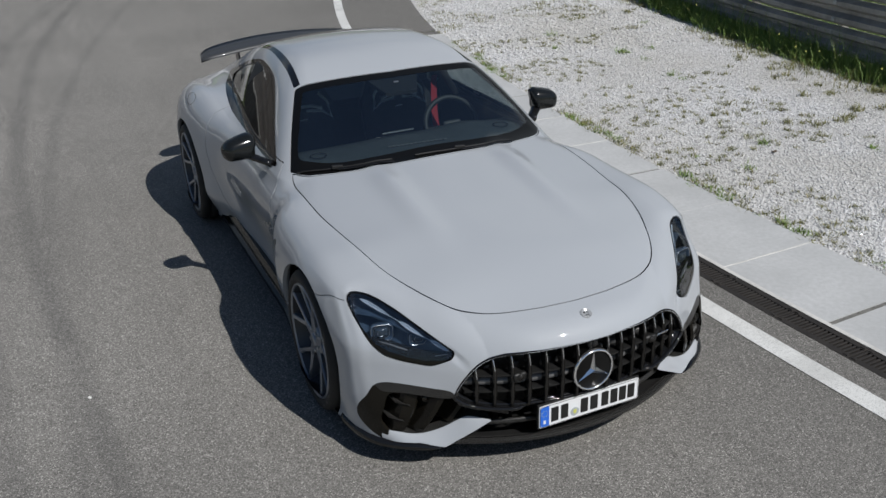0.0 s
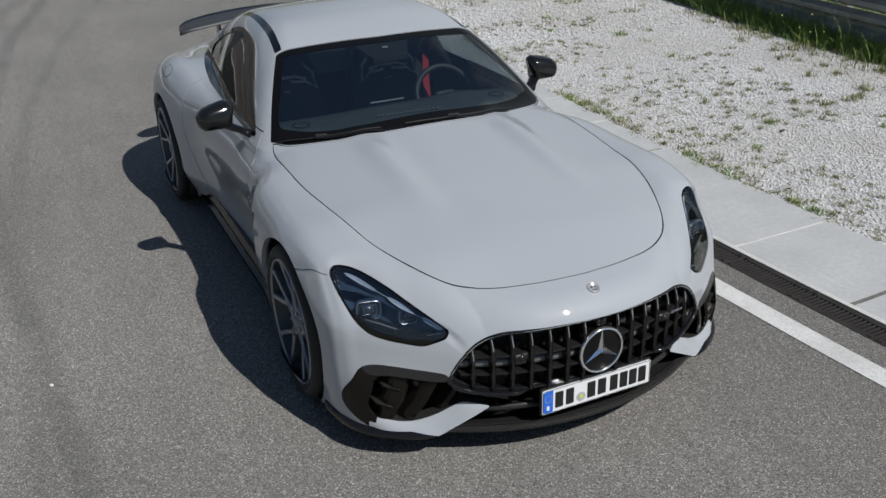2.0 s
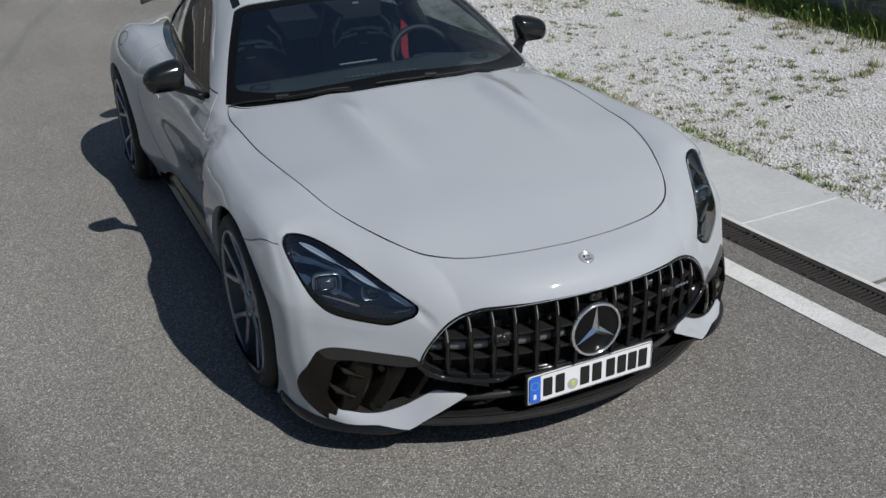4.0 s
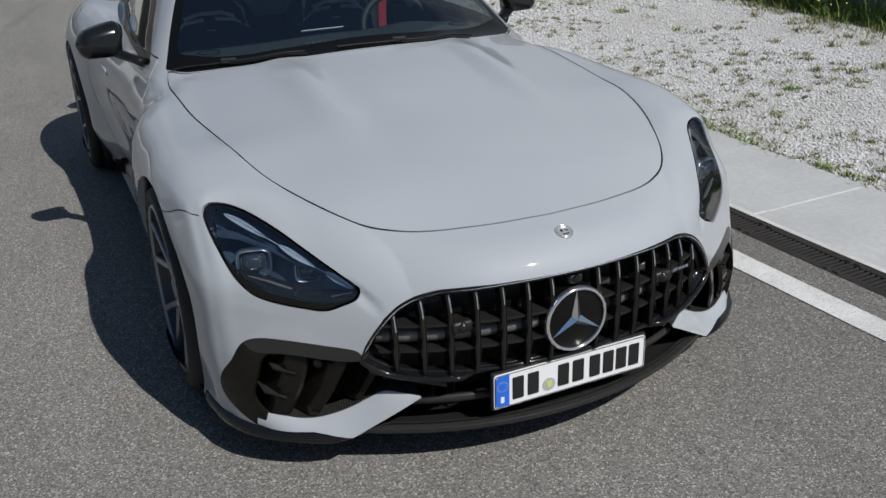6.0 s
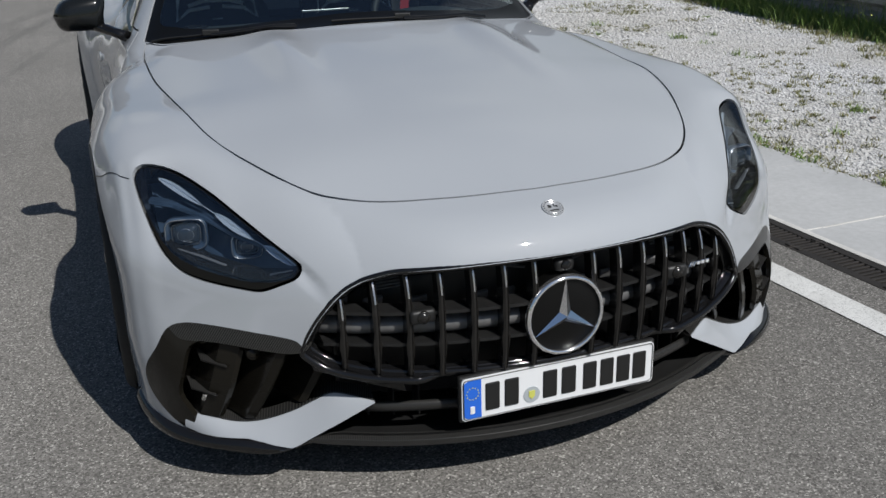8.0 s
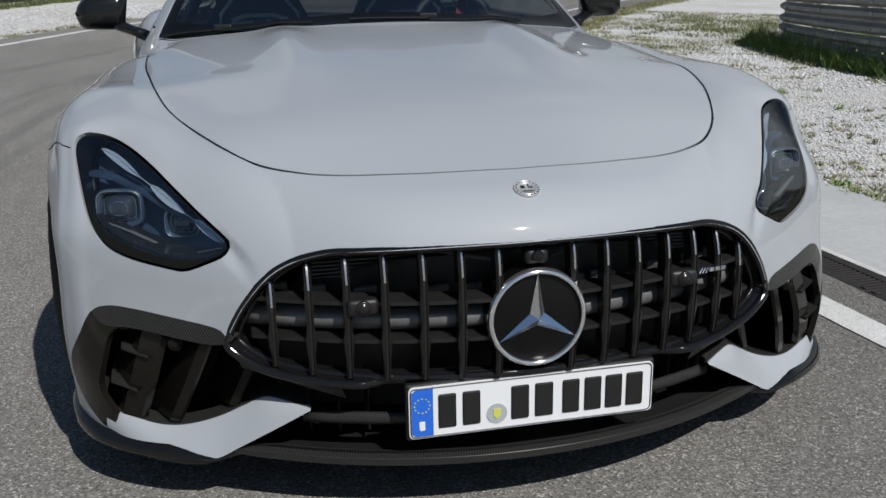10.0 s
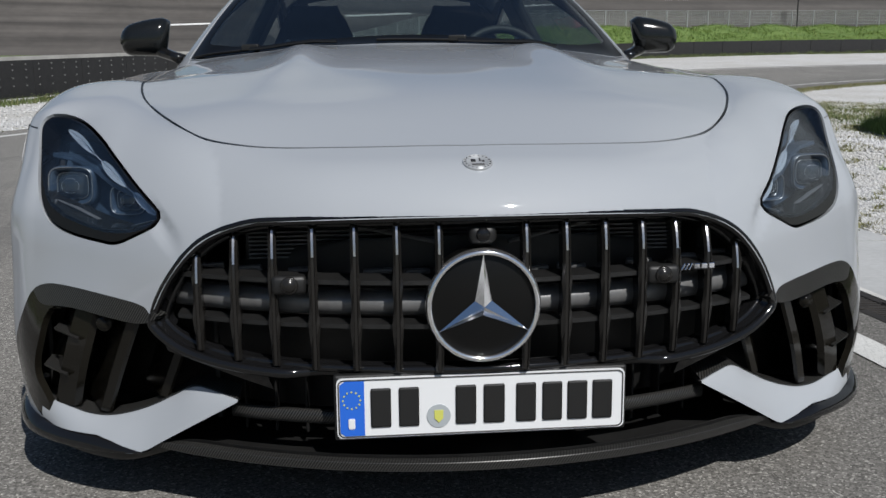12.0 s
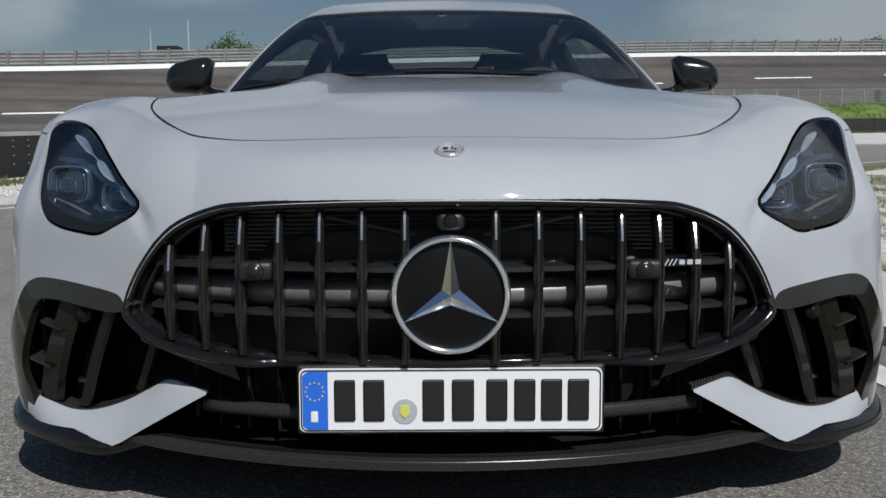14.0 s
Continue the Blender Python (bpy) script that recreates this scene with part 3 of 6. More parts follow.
class Skin:
    """A piece of the body's surface that can be cut."""

    def __init__(self, verts, faces):
        self.v, self.f = np.asarray(verts, float), faces

    def cut(self, measure):
        """The two pieces where measure(points) is below and above zero."""
        g = measure(self.v)
        g = np.where(np.abs(g) < 1e-5, 1e-5, g)
        low, high = [], []
        extra, made = [], {}
        n = len(self.v)

        def crossing(i, j):
            key = (i, j) if i < j else (j, i)
            if key not in made:
                t = g[key[0]] / (g[key[0]] - g[key[1]])
                made[key] = n + len(extra)
                extra.append(self.v[key[0]] * (1 - t) + self.v[key[1]] * t)
            return made[key]

        neg = g < 0
        for face in self.f:
            signs = [neg[i] for i in face]
            if all(signs):
                low.append(face)
            elif not any(signs):
                high.append(face)
            else:
                for keep, into in ((True, low), (False, high)):
                    poly = []
                    m = len(face)
                    for k in range(m):
                        i, j = face[k], face[(k + 1) % m]
                        if signs[k] == keep:
                            poly.append(i)
                        if signs[k] != signs[(k + 1) % m]:
                            poly.append(crossing(i, j))
                    if len(poly) >= 3:
                        into.append(tuple(poly))
        allv = np.vstack([self.v, onto_body(np.array(extra), 2)]) if extra else self.v
        return Skin(allv, low).tidy(), Skin(allv, high).tidy()

    def tidy(self):
        used = sorted({i for f in self.f for i in f})
        to = {i: k for k, i in enumerate(used)}
        self.f = [tuple(to[i] for i in f) for f in self.f]
        self.v = self.v[used] if used else np.zeros((0, 3))
        return self

    def where(self, test):
        """The faces whose middle passes the test, and the others."""
        mid = np.array([self.v[list(f)].mean(0) for f in self.f])
        ok = test(mid) if len(mid) else []
        return Skin(self.v, [f for f, o in zip(self.f, ok) if o]).tidy(), Skin(self.v, [f for f, o in zip(self.f, ok) if not o]).tidy()

    def build(self, name, mat, parent, label="", depth=.012, sink=0.0):
        """Links it as a panel whose open edges turn inwards by depth."""
        v, f = self.v, self.f
        nrm = field_normal(v)
        v = v - nrm * sink
        edges = {}
        for face in f:
            for i, j in zip(face, face[1:] + face[:1]):
                edges[(i, j)] = edges.get((i, j), 0) + 1
        rim = [(i, j) for (i, j) in edges if (j, i) not in edges]
        verts, normals, faces = list(v), list(nrm), list(f)
        if depth:
            for i, j in rim:
                d = v[j] - v[i]
                side = np.cross(d, nrm[i])
                side = side / max(np.linalg.norm(side), 1e-9)
                k = len(verts)
                verts += [v[i], v[j], v[j] - nrm[j] * depth, v[i] - nrm[i] * depth]
                normals += [side] * 4
                faces.append((k + 1, k, k + 3, k + 2))
        ob = part_data(name, verts, faces, mat, parent, label, True)
        ob.data.normals_split_custom_set_from_vertices([tuple(q) for q in normals])
        return ob


# ---- the car ----
FRONT_AXLE, REAR_AXLE, HUB_Z = 0.098, 2.84, 0.357
car = thing("sports_car", "light grey two-door sports car with black grille, parked on asphalt", "car")


def plan_of(p, poly, low, high, y_max=9.0, y_min=-9.0):
    """Distance from an outline seen from above, for points between two heights."""
    d = inside_by(poly, np.stack([np.abs(p[:, 0]), p[:, 1]], 1))
    return np.where((p[:, 2] > low) & (p[:, 2] < high) & (p[:, 1] < y_max) & (p[:, 1] > y_min), d, 1.0)


def front_of(p, poly):
    """Distance from an outline seen from the front."""
    d = inside_by(poly, np.stack([np.abs(p[:, 0]), p[:, 2]], 1))
    return np.where(p[:, 1] < 0.05, d, 1.0)


def flank_of(p, poly):
    """Distance from an outline seen from the side."""
    d = inside_by(poly, p[:, 1:])
    return np.where(np.abs(p[:, 0]) > 0.40, d, 1.0)


def split(skin, measure, gap=0.004):
    inner = skin.cut(lambda p: measure(p) + gap / 2)[0]
    outer = skin.cut(lambda p: measure(p) - gap / 2)[1]
    return inner, outer


MOUTH = outline([(-.1, .599, 1), (0, .599), (.17, .597), (.33, .590), (.413, .580), (.496, .545), (.558, .478), (.598, .404, 1), (.62, .423), (.70, .432), (.785, .435), (.845, .430), (.885, .408), (.915, .355), (.942, .30), (.947, .252), (.935, .208), (.906, .170), (.882, .151), (.868, .142, 1), (.868, .02, 1), (-.1, .02, 1)])
GRILLE = outline([(-.1, .599, 1), (0, .599), (.17, .597), (.33, .590), (.413, .580), (.496, .545), (.558, .478), (.597, .400), (.587, .372), (.538, .341), (.48, .326), (.40, .317), (.26, .312), (0, .311), (-.1, .311, 1)])
BLADE = outline([(.584, .398, 1), (.60, .425, 1), (.62, .432), (.70, .440), (.785, .443), (.845, .438), (.885, .418, 1), (.858, .390), (.80, .395), (.75, .396), (.68, .390), (.63, .387), (.605, .391)])
VENT_FRAME = outline([(.885, .418, 1), (.93, .40), (.97, .33), (.98, .25), (.95, .18), (.91, .14), (.864, .138, 1), (.850, .178), (.858, .203), (.876, .237), (.876, .27), (.862, .32), (.850, .36), (.835, .380), (.80, .392, 1), (.858, .390, 1)])
LAMP_LOW = outline([(.55, .575, 1), (.60, .563), (.65, .550), (.70, .546), (.76, .554), (.81, .567), (.845, .586), (.868, .615), (.885, .655), (.899, .695), (.914, .735), (.94, .79, 1), (.97, .79, 1), (.97, .45, 1), (.55, .45, 1)])
FENDER_VENT = outline([(.545, .715, 1), (.60, .700), (.645, .62), (.650, .50), (.64, .36, 1), (.585, .36, 1), (.585, .50), (.572, .62)])
LAMP = outline([(.906, .735), (.892, .755), (.867, .759), (.827, .753), (.78, .736), (.732, .709), (.69, .677), (.645, .642), (.602, .609), (.578, .588, 1), (.590, .568), (.628, .548), (.672, .529), (.715, .529), (.78, .535), (.825, .547), (.850, .566), (.871, .597), (.888, .648), (.901, .695)])
HOOD = outline([(-.1, -.704, 1), (0, -.704), (.15, -.692), (.26, -.670), (.35, -.645), (.43, -.609), (.512, -.548), (.582, -.452), (.648, -.318), (.702, -.174), (.738, 0), (.762, .2), (.788, .435), (.796, .693), (.79, .88), (.775, .945, 1), (.70, .855), (.55, .785), (.4, .735), (.2, .71), (0, .705), (-.1, .705, 1)])
SCREEN = outline([(-.1, .715, 1), (0, .715), (.2, .72), (.4, .745), (.55, .795), (.70, .868), (.782, .965, 1), (.70, 1.17), (.585, 1.43, 1), (.31, 1.415), (0, 1.40), (-.1, 1.40, 1)])
SCREEN_GLASS = outline([(-.1, .80, 1), (0, .80), (.2, .805), (.4, .83), (.55, .88), (.66, .945), (.715, 1.01), (.65, 1.17), (.555, 1.375, 1), (.31, 1.36), (0, 1.345), (-.1, 1.345, 1)])
ROOF_STRIP = outline([(.585, 1.445, 1), (.545, 1.445, 1), (.525, 1.62), (.50, 1.9), (.475, 2.25), (.46, 2.6), (.49, 2.6), (.505, 2.25), (.535, 1.9), (.562, 1.62)])
SIDE_WINDOW = outline([(1.09, .912, 1), (1.30, 1.02), (1.467, 1.11), (1.713, 1.215), (1.909, 1.25), (2.237, 1.245), (2.55, 1.18), (2.85, 1.085), (3.10, 1.01), (3.26, .955), (3.10, .948), (2.85, .950), (2.5, .944), (2.1, .922), (1.6, .912), (1.14, .900, 1)])
SIDE_GLASS = outline([(1.16, .928, 1), (1.32, 1.01), (1.48, 1.09), (1.72, 1.192), (1.92, 1.225), (2.237, 1.22), (2.54, 1.157), (2.80, 1.07), (2.98, .995), (2.86, .975), (2.5, .968), (2.1, .948), (1.6, .936), (1.20, .924, 1)])
DOOR = outline([(1.05, .94, 1), (.99, .82), (.965, .70), (.93, .55), (.90, .38), (.93, .25), (1.1, .235), (2.0, .235), (2.15, .30), (2.28, .5), (2.36, .7), (2.36, .88), (2.33, .965, 1), (1.6, .95), (1.15, .945, 1)])
BACKLIGHT = outline([(-.1, 2.27, 1), (0, 2.27), (.3, 2.29), (.42, 2.38), (.43, 2.9), (.38, 3.25), (.2, 3.32), (0, 3.33), (-.1, 3.33, 1)])

whole = Skin(*shell(0.0135))
floor_skin, whole = whole.cut(lambda p: p[:, 2] - .115 - .045 * (1 - step(.52, .70, np.abs(p[:, 0]))) * (1 - step(-.2, .3, p[:, 1])))


def arch_distance(p):
    d = np.minimum(np.hypot(p[:, 1] - FRONT_AXLE, p[:, 2] - HUB_Z) - .386, np.hypot(p[:, 1] - REAR_AXLE, p[:, 2] - HUB_Z) - .392)
    return np.where(np.abs(p[:, 0]) > .6, d, 1.0)


whole = whole.cut(arch_distance)[1]
mouth_skin, whole = whole.cut(lambda p: front_of(p, MOUTH))
blade_skin, mouth_rest = mouth_skin.cut(lambda p: front_of(p, BLADE))
frame_skin, mouth_rest = mouth_rest.cut(lambda p: front_of(p, VENT_FRAME))
fin_skin, whole = whole.cut(lambda p: np.where(np.abs(p[:, 0]) > .7, flank_of(p, FENDER_VENT), 1.0))
lamp_skin, whole = split(whole, lambda p: front_of(p, LAMP), .006)
hood_skin, whole = split(whole, lambda p: plan_of(p, HOOD, .62, 1.02, 1.02), .0056)
screen_skin, whole = split(whole, lambda p: plan_of(p, SCREEN, .86, 1.36, 1.6), .004)
strip_skin, whole = whole.cut(lambda p: plan_of(p, ROOF_STRIP, 1.05, 1.4, 2.8, 1.4))
back_skin, whole = split(whole, lambda p: plan_of(p, BACKLIGHT, 1.0, 1.4, 3.5, 2.2), .004)
window_skin, whole = whole.cut(lambda p: np.where(p[:, 2] > .86, np.maximum(flank_of(p, SIDE_WINDOW), np.abs(p[:, 0]) - CABIN(p[:, 1]) - .03), 1.0))
door_skin, whole = split(whole, lambda p: np.where(np.abs(p[:, 0]) > .7, flank_of(p, DOOR), 1.0), .005)
roof_skin, whole = whole.where(lambda m: (m[:, 2] > 1.1) & (np.abs(m[:, 0]) < .55) & (m[:, 1] > 1.35) & (m[:, 1] < 2.65))

whole.build("body_shell", M_PAINT, car, "light grey painted wings, bumper and pillars")
roof_skin.build("roof", M_PAINT, car)
whole.where(lambda m: (m[:, 2] > .96) & (m[:, 1] > .95) & (m[:, 1] < 3.4) & (np.abs(m[:, 0]) < CABIN(m[:, 1])))[0].build("pillar_lining", M_DASH, car, "dark pillar lining", 0.0, .016)
hood_skin.build("hood", M_PAINT, car, "light grey bonnet with two raised domes")
floor_skin.build("underbody", M_BLACK, car, "black plastic underbody", 0.0)
back_skin.build("rear_window", M_REARGLASS, car, "tinted rear window", .004)
glass_skin, frit_skin = screen_skin.cut(lambda p: plan_of(p, SCREEN_GLASS, .86, 1.36, 1.6))
screen = glass_skin.build("windscreen", M_GLASS, car, "tinted windscreen", 0.0, .004)
frit_skin.build("windscreen_border", M_DISCBLACK, car, "black windscreen border", .006, .003)
for side in (-1, 1):
    mine = lambda s: s.where(lambda m: m[:, 0] * side > 0)[0]
    pane, trim = mine(window_skin).cut(lambda p: flank_of(p, SIDE_GLASS))
    door = mine(door_skin).build("door", M_PAINT, car)
    mine(door_skin).build("door_lining", M_DASH, door, "dark inner lining", 0.0, .022)
    pane.build("side_window", M_SIDEGLASS, car, "tinted side window", 0.0, .008)
    trim.build("window_trim", M_GLOSSBLACK, car, "gloss black window surround", .012)
    mine(strip_skin).build("roof_strip", M_GLOSSBLACK, car, "gloss black roof moulding", .004)
    mine(fin_skin).build("wing_vent", M_DISCBLACK, car, "black air outlet behind the wheel", .0, .022)
    low_skin, lamp_top = mine(lamp_skin).cut(lambda p: front_of(p, LAMP_LOW))
    lens_skin, rim_skin = lamp_top.cut(lambda p: front_of(p, LAMP) + .0055)
    lamp = lens_skin.build("headlight", M_LENS, car, "dark headlight behind a clear lens", 0.0, .001)
    rim_skin.build("lamp_rim", M_GLOSSBLACK, lamp, "gloss black rim", .055, .001)
    low_skin.build("lamp_sill", M_SMOKE, lamp, "smoked lower band", .05, .001)
    lamp_top.build("lamp_housing", M_HOUSING, lamp, "dark blue-black housing", 0.0, .085)
    mine(blade_skin).build("vent_blade", M_CARBON, car, "carbon fibre blade over the air inlet", .03)
    mine(frame_skin).build("vent_frame", M_SMOKE, car, "dark carbon surround of the air inlet", .014)
mouth_skin.build("inlet_backing", M_BLACK, car, "black ducting behind the grille and inlets", 0.0, .15)


# ---- front: grille, plate, inlets, lamps ----
def front_y(x, z):
    """Where the nose's surface lies for each x and z."""
    x, z = np.broadcast_arrays(np.asarray(x, float), np.asarray(z, float))
    lo, hi = np.full(x.shape, -1.1), np.full(x.shape, 0.1)
    for _ in range(30):
        mid = (lo + hi) / 2
        out = body_field(x, mid, z) > 0
        lo, hi = np.where(out, mid, lo), np.where(out, hi, mid)
    return (lo + hi) / 2


def top_z(x, y):
    x, y = np.broadcast_arrays(np.asarray(x, float), np.asarray(y, float))
    lo, hi = np.full(x.shape, .3), np.full(x.shape, 1.6)
    for _ in range(30):
        mid = (lo + hi) / 2
        out = body_field(x, y, mid) > 0
        lo, hi = np.where(out, lo, mid), np.where(out, mid, hi)
    return (lo + hi) / 2


def skirt_point(a, z, out=0.0):
    """The body's edge at height z in the direction a from the middle of the nose."""
    c = np.array([0.0, 0.1])
    d = np.array([math.sin(a), -math.cos(a)])
    lo, hi = 0.2, 1.6
    for _ in range(30):
        mid = (lo + hi) / 2
        q = c + d * mid
        if body_field(np.array([q[0]]), np.array([q[1]]), np.array([z]))[0] > 0:
            hi = mid
        else:
            lo = mid
    q = c + d * (lo + out)
    return q[0], q[1]


def sweep(bm, rows):
    """Joins rows of points of equal length into a closed bar."""
    made = [[bm.verts.new(tuple(map(float, p))) for p in row] for row in rows]
    n = len(made[0])
    for a, b in zip(made, made[1:]):
        for k in range(n):
            bm.faces.new((a[k], a[(k + 1) % n], b[(k + 1) % n], b[k]))
    bm.faces.new(made[0][::-1])
    bm.faces.new(made[-1])
    bmesh.ops.recalc_face_normals(bm, faces=bm.faces)
    return bm


half = GRILLE[(GRILLE[:, 0] > .004)]
loop = np.vstack([half, half[::-1] * [-1, 1]])
ly = front_y(loop[:, 0], loop[:, 1])
grille = part("grille", tube(bmesh.new(), [(x, y + .010 + .035 * step(.36, .32, z) * step(.36, .28, abs(x)), z) for (x, z), y in zip(loop, ly)], .0095, 10, True), M_GLOSSBLACK, car, "gloss black grille with upright bars", True)
part("grille_lip", tube(bmesh.new(), [(x * .965, y + .03, .455 + (z - .455) * .93) for (x, z), y in zip(loop, ly)], .008, 8, True), M_GLOSSBLACK, grille, "", True)

bm = bmesh.new()
hoops = []
for k, (wide, high, back) in enumerate(((.992, .985, .010), (.978, .955, .017), (.955, .905, .026), (.945, .885, .050))):
    hoops.append([bm.verts.new((x * wide, y + back + .035 * step(.36, .32, z) * step(.36, .28, abs(x)) * (1 - k / 4), .455 + (z - .455) * high)) for (x, z), y in zip(loop, ly)])
for a, b in zip(hoops, hoops[1:]):
    for k in range(len(a)):
        bm.faces.new((a[k - 1], a[k], b[k], b[k - 1]))
bmesh.ops.recalc_face_normals(bm, faces=bm.faces)
part("grille_bezel", bm, M_GLOSSBLACK, grille, "sloping gloss black surround", True)


def grille_span(x):
    """The grille's lower and upper edge at x."""
    zs = np.linspace(.30, .61, 200)
    ok = inside_by(GRILLE, np.stack([np.full(200, abs(x)), zs], 1)) < -.006
    return zs[ok].min(), zs[ok].max()


for x in (.0765, .149, .222, .295, .366, .437, .508):
    for s in (-1, 1):
        z0, z1 = grille_span(x)
        z0 += .004
        for za, zb in ((z0, .382), (.500, z1 - .006)) if x < .1 else ((z0, z1 - .006),):
            rows = []
            for z in np.linspace(za, zb, 13):
                wd = .0072 + .0035 * math.exp(-((z - .403) / .02) ** 2) + .0025 * math.exp(-((z - .482) / .014) ** 2)
                y = float(front_y(s * x, z)) + .014 + .010 * ((z - z0) / (z1 - z0)) ** 3
                rows.append([(s * x - wd, y + .006, z), (s * x - .0036, y + .001, z), (s * x - .0022, y + .0035, z), (s * x + .0022, y + .0035, z), (s * x + .0036, y + .001, z), (s * x + wd, y + .006, z), (s * x + wd * .8, y + .044, z), (s * x - wd * .8, y + .044, z)])
            part("grille_bar", sweep(bmesh.new(), rows), M_SLAT, grille)
        # metal strip only where the bar's top catches light: the highlight is its length
        rows = []
        for z in np.linspace(z1 - .058, z1 - .010, 6):
            y = float(front_y(s * x, z)) + .0155 + .010 * ((z - z0) / (z1 - z0)) ** 3
            rows.append([(s * x - .0020, y, z), (s * x + .0020, y, z), (s * x + .0020, y + .004, z), (s * x - .0020, y + .004, z)])
        part("bar_strip", sweep(bmesh.new(), rows), M_STRIP, grille, "metal strip cut short to the highlight on the bar's top")
for z, deep in ((.482, .055), (.403, .055)):
    rows = []
    for x in np.linspace(-.55, .55, 23):
        y = float(front_y(x, z)) + .03
        rows.append([(x, y, z + .004), (x, y, z - .004), (x, y + deep, z - .004), (x, y + deep, z + .006)])
    part("grille_rib", sweep(bmesh.new(), rows), M_BLACK, grille)
rows = []
for x in np.linspace(-.56, .56, 27):
    y = float(front_y(x, .44)) + .085
    rows.append([(x, y + .030 * math.cos(a), .436 + .024 * math.sin(a)) for a in np.linspace(0, 2 * math.pi, 12, endpoint=False)])
part("cross_member", sweep(bmesh.new(), rows), M_BEAM, car, "grey metal cross member behind the grille", True)
# added pale boxes stand in for light coming up through slots behind the grille
for x, w in ((-.50, .06), (-.42, .05), (-.32, .05), (-.18, .055), (-.11, .05), (.11, .05), (.18, .055), (.32, .05), (.42, .05), (.50, .06)):
    bm = bmesh.new()
    y = float(front_y(x, .47)) + .12
    box(bm, (w, .012, .026), (x, y, .478), (18, 0, 8 if x < 0 else -8), .004)
    part("slot_light", bm, M_BEAM, car)
radiator = part("radiator", box(bmesh.new(), (.86, .012, .094), (0, -.640, .54), (0, 0, 0), .003, 1), M_BLACK, car, "dark radiator with thin cooling fins")
for z in np.linspace(.500, .580, 11):
    part("cooling_fin", box(bmesh.new(), (.84, .02, .0028), (0, -.66, z)), M_FARRAIL, radiator)
for s in (-1, 1):
    part("strut", tube(bmesh.new(), [(s * .06, -.76, .535), (s * .33, -.70, .585)], .004, 6), M_BEAM, car)

# parking sensors and camera in the grille
for s in (-1, 1):
    y = float(front_y(.337, .476)) + .018
    bm = box(bmesh.new(), (.062, .03, .034), (s * .337, y + .015, .476), (0, 0, 0), .008)
    sensor = part("sensor", bm, M_BLACK, car, "round parking sensor", True)
    bm = lathe(bmesh.new(), [(.0001, -.006), (.011, -.006), (.0115, -.003), (.014, -.004), (.016, -.001), (.016, .008)], 24, "y")
    bmesh.ops.translate(bm, verts=bm.verts, vec=(s * .337, y, .476))
    part("sensor_ring", bm, M_SLAT, sensor, "", True)
bm = box(bmesh.new(), (.050, .03, .034), (0, -.842, .564), (0, 0, 0), .012, 3)
front_camera = part("front_camera", bm, M_BLACK, car, "small black front camera", True)
bm = lathe(bmesh.new(), [(.0001, -.005), (.004, -.006), (.006, -.003), (.009, -.004), (.012, 0), (.013, .006)], 24, "y")
bmesh.ops.translate(bm, verts=bm.verts, vec=(0, -.859, .565))
part("camera_lens", bm, M_GLOSSBLACK, front_camera, "", True)

# small metal marks on the grille, drawn as plain slanted bars
mark_y = float(front_y(.40, .489)) + .004
grille_badge = part("grille_badge", box(bmesh.new(), (.072, .006, .004), (.402, mark_y + .012, .482), (0, 0, 9), .001, 1), M_BLACK, car, "small chrome marks on the grille")
for k in range(3):
    part("slanted_mark", box(bmesh.new(), (.0035, .005, .014), (.374 + .0075 * k, mark_y - .004 + .0012 * k, .489), (0, 30, 9), .0008, 1), M_CHROME, grille_badge)
for k in range(3):
    part("block_mark", box(bmesh.new(), (.0115, .005, .010), (.402 + .0145 * k, mark_y + .0008 + .0024 * k, .489), (0, 0, 9), .001, 1), M_CHROME, grille_badge)

# round emblem: ring, disc and a three-armed shape
EM = Vector((0, -.858, .440))
bm = lathe(bmesh.new(), [(.0001, .0), (.092, .0), (.100, .004), (.101, .012), (.101, .04)], 64, "y")
bmesh.ops.translate(bm, verts=bm.verts, vec=EM)
emblem = part("emblem", bm, M_DISCBLACK, car, "black disc with a chrome ring and three-armed star", True)
bm = lathe(bmesh.new(), [(.0905, .002), (.0905, -.0040), (.0918, -.0062), (.0940, -.0075), (.0965, -.0072), (.0990, -.0052), (.1015, -.0005), (.1020, .006)], 96, "y")
bmesh.ops.recalc_face_normals(bm, faces=bm.faces)
bmesh.ops.translate(bm, verts=bm.verts, vec=EM + Vector((0, -.003, 0)))
part("emblem_ring", bm, M_RING, emblem, "chrome ring", True)
bm = bmesh.new()
hub = bm.verts.new((0, -.014, 0))
tips, notches = [], []
for k in range(3):
    a = math.pi / 2 + k * 2 * math.pi / 3
    tips.append(bm.verts.new((.092 * math.cos(a), -.003, .092 * math.sin(a))))
    b = a + math.pi / 3
    notches.append(bm.verts.new((.017 * math.cos(b), -.001, .017 * math.sin(b))))
for k in range(3):
    bm.faces.new((hub, notches[k - 1], tips[k]))
    bm.faces.new((hub, tips[k], notches[k]))
bmesh.ops.recalc_face_normals(bm, faces=bm.faces)
bmesh.ops.translate(bm, verts=bm.verts, vec=EM)
part("emblem_star", bm, M_CHROME, emblem, "chrome three-armed shape")

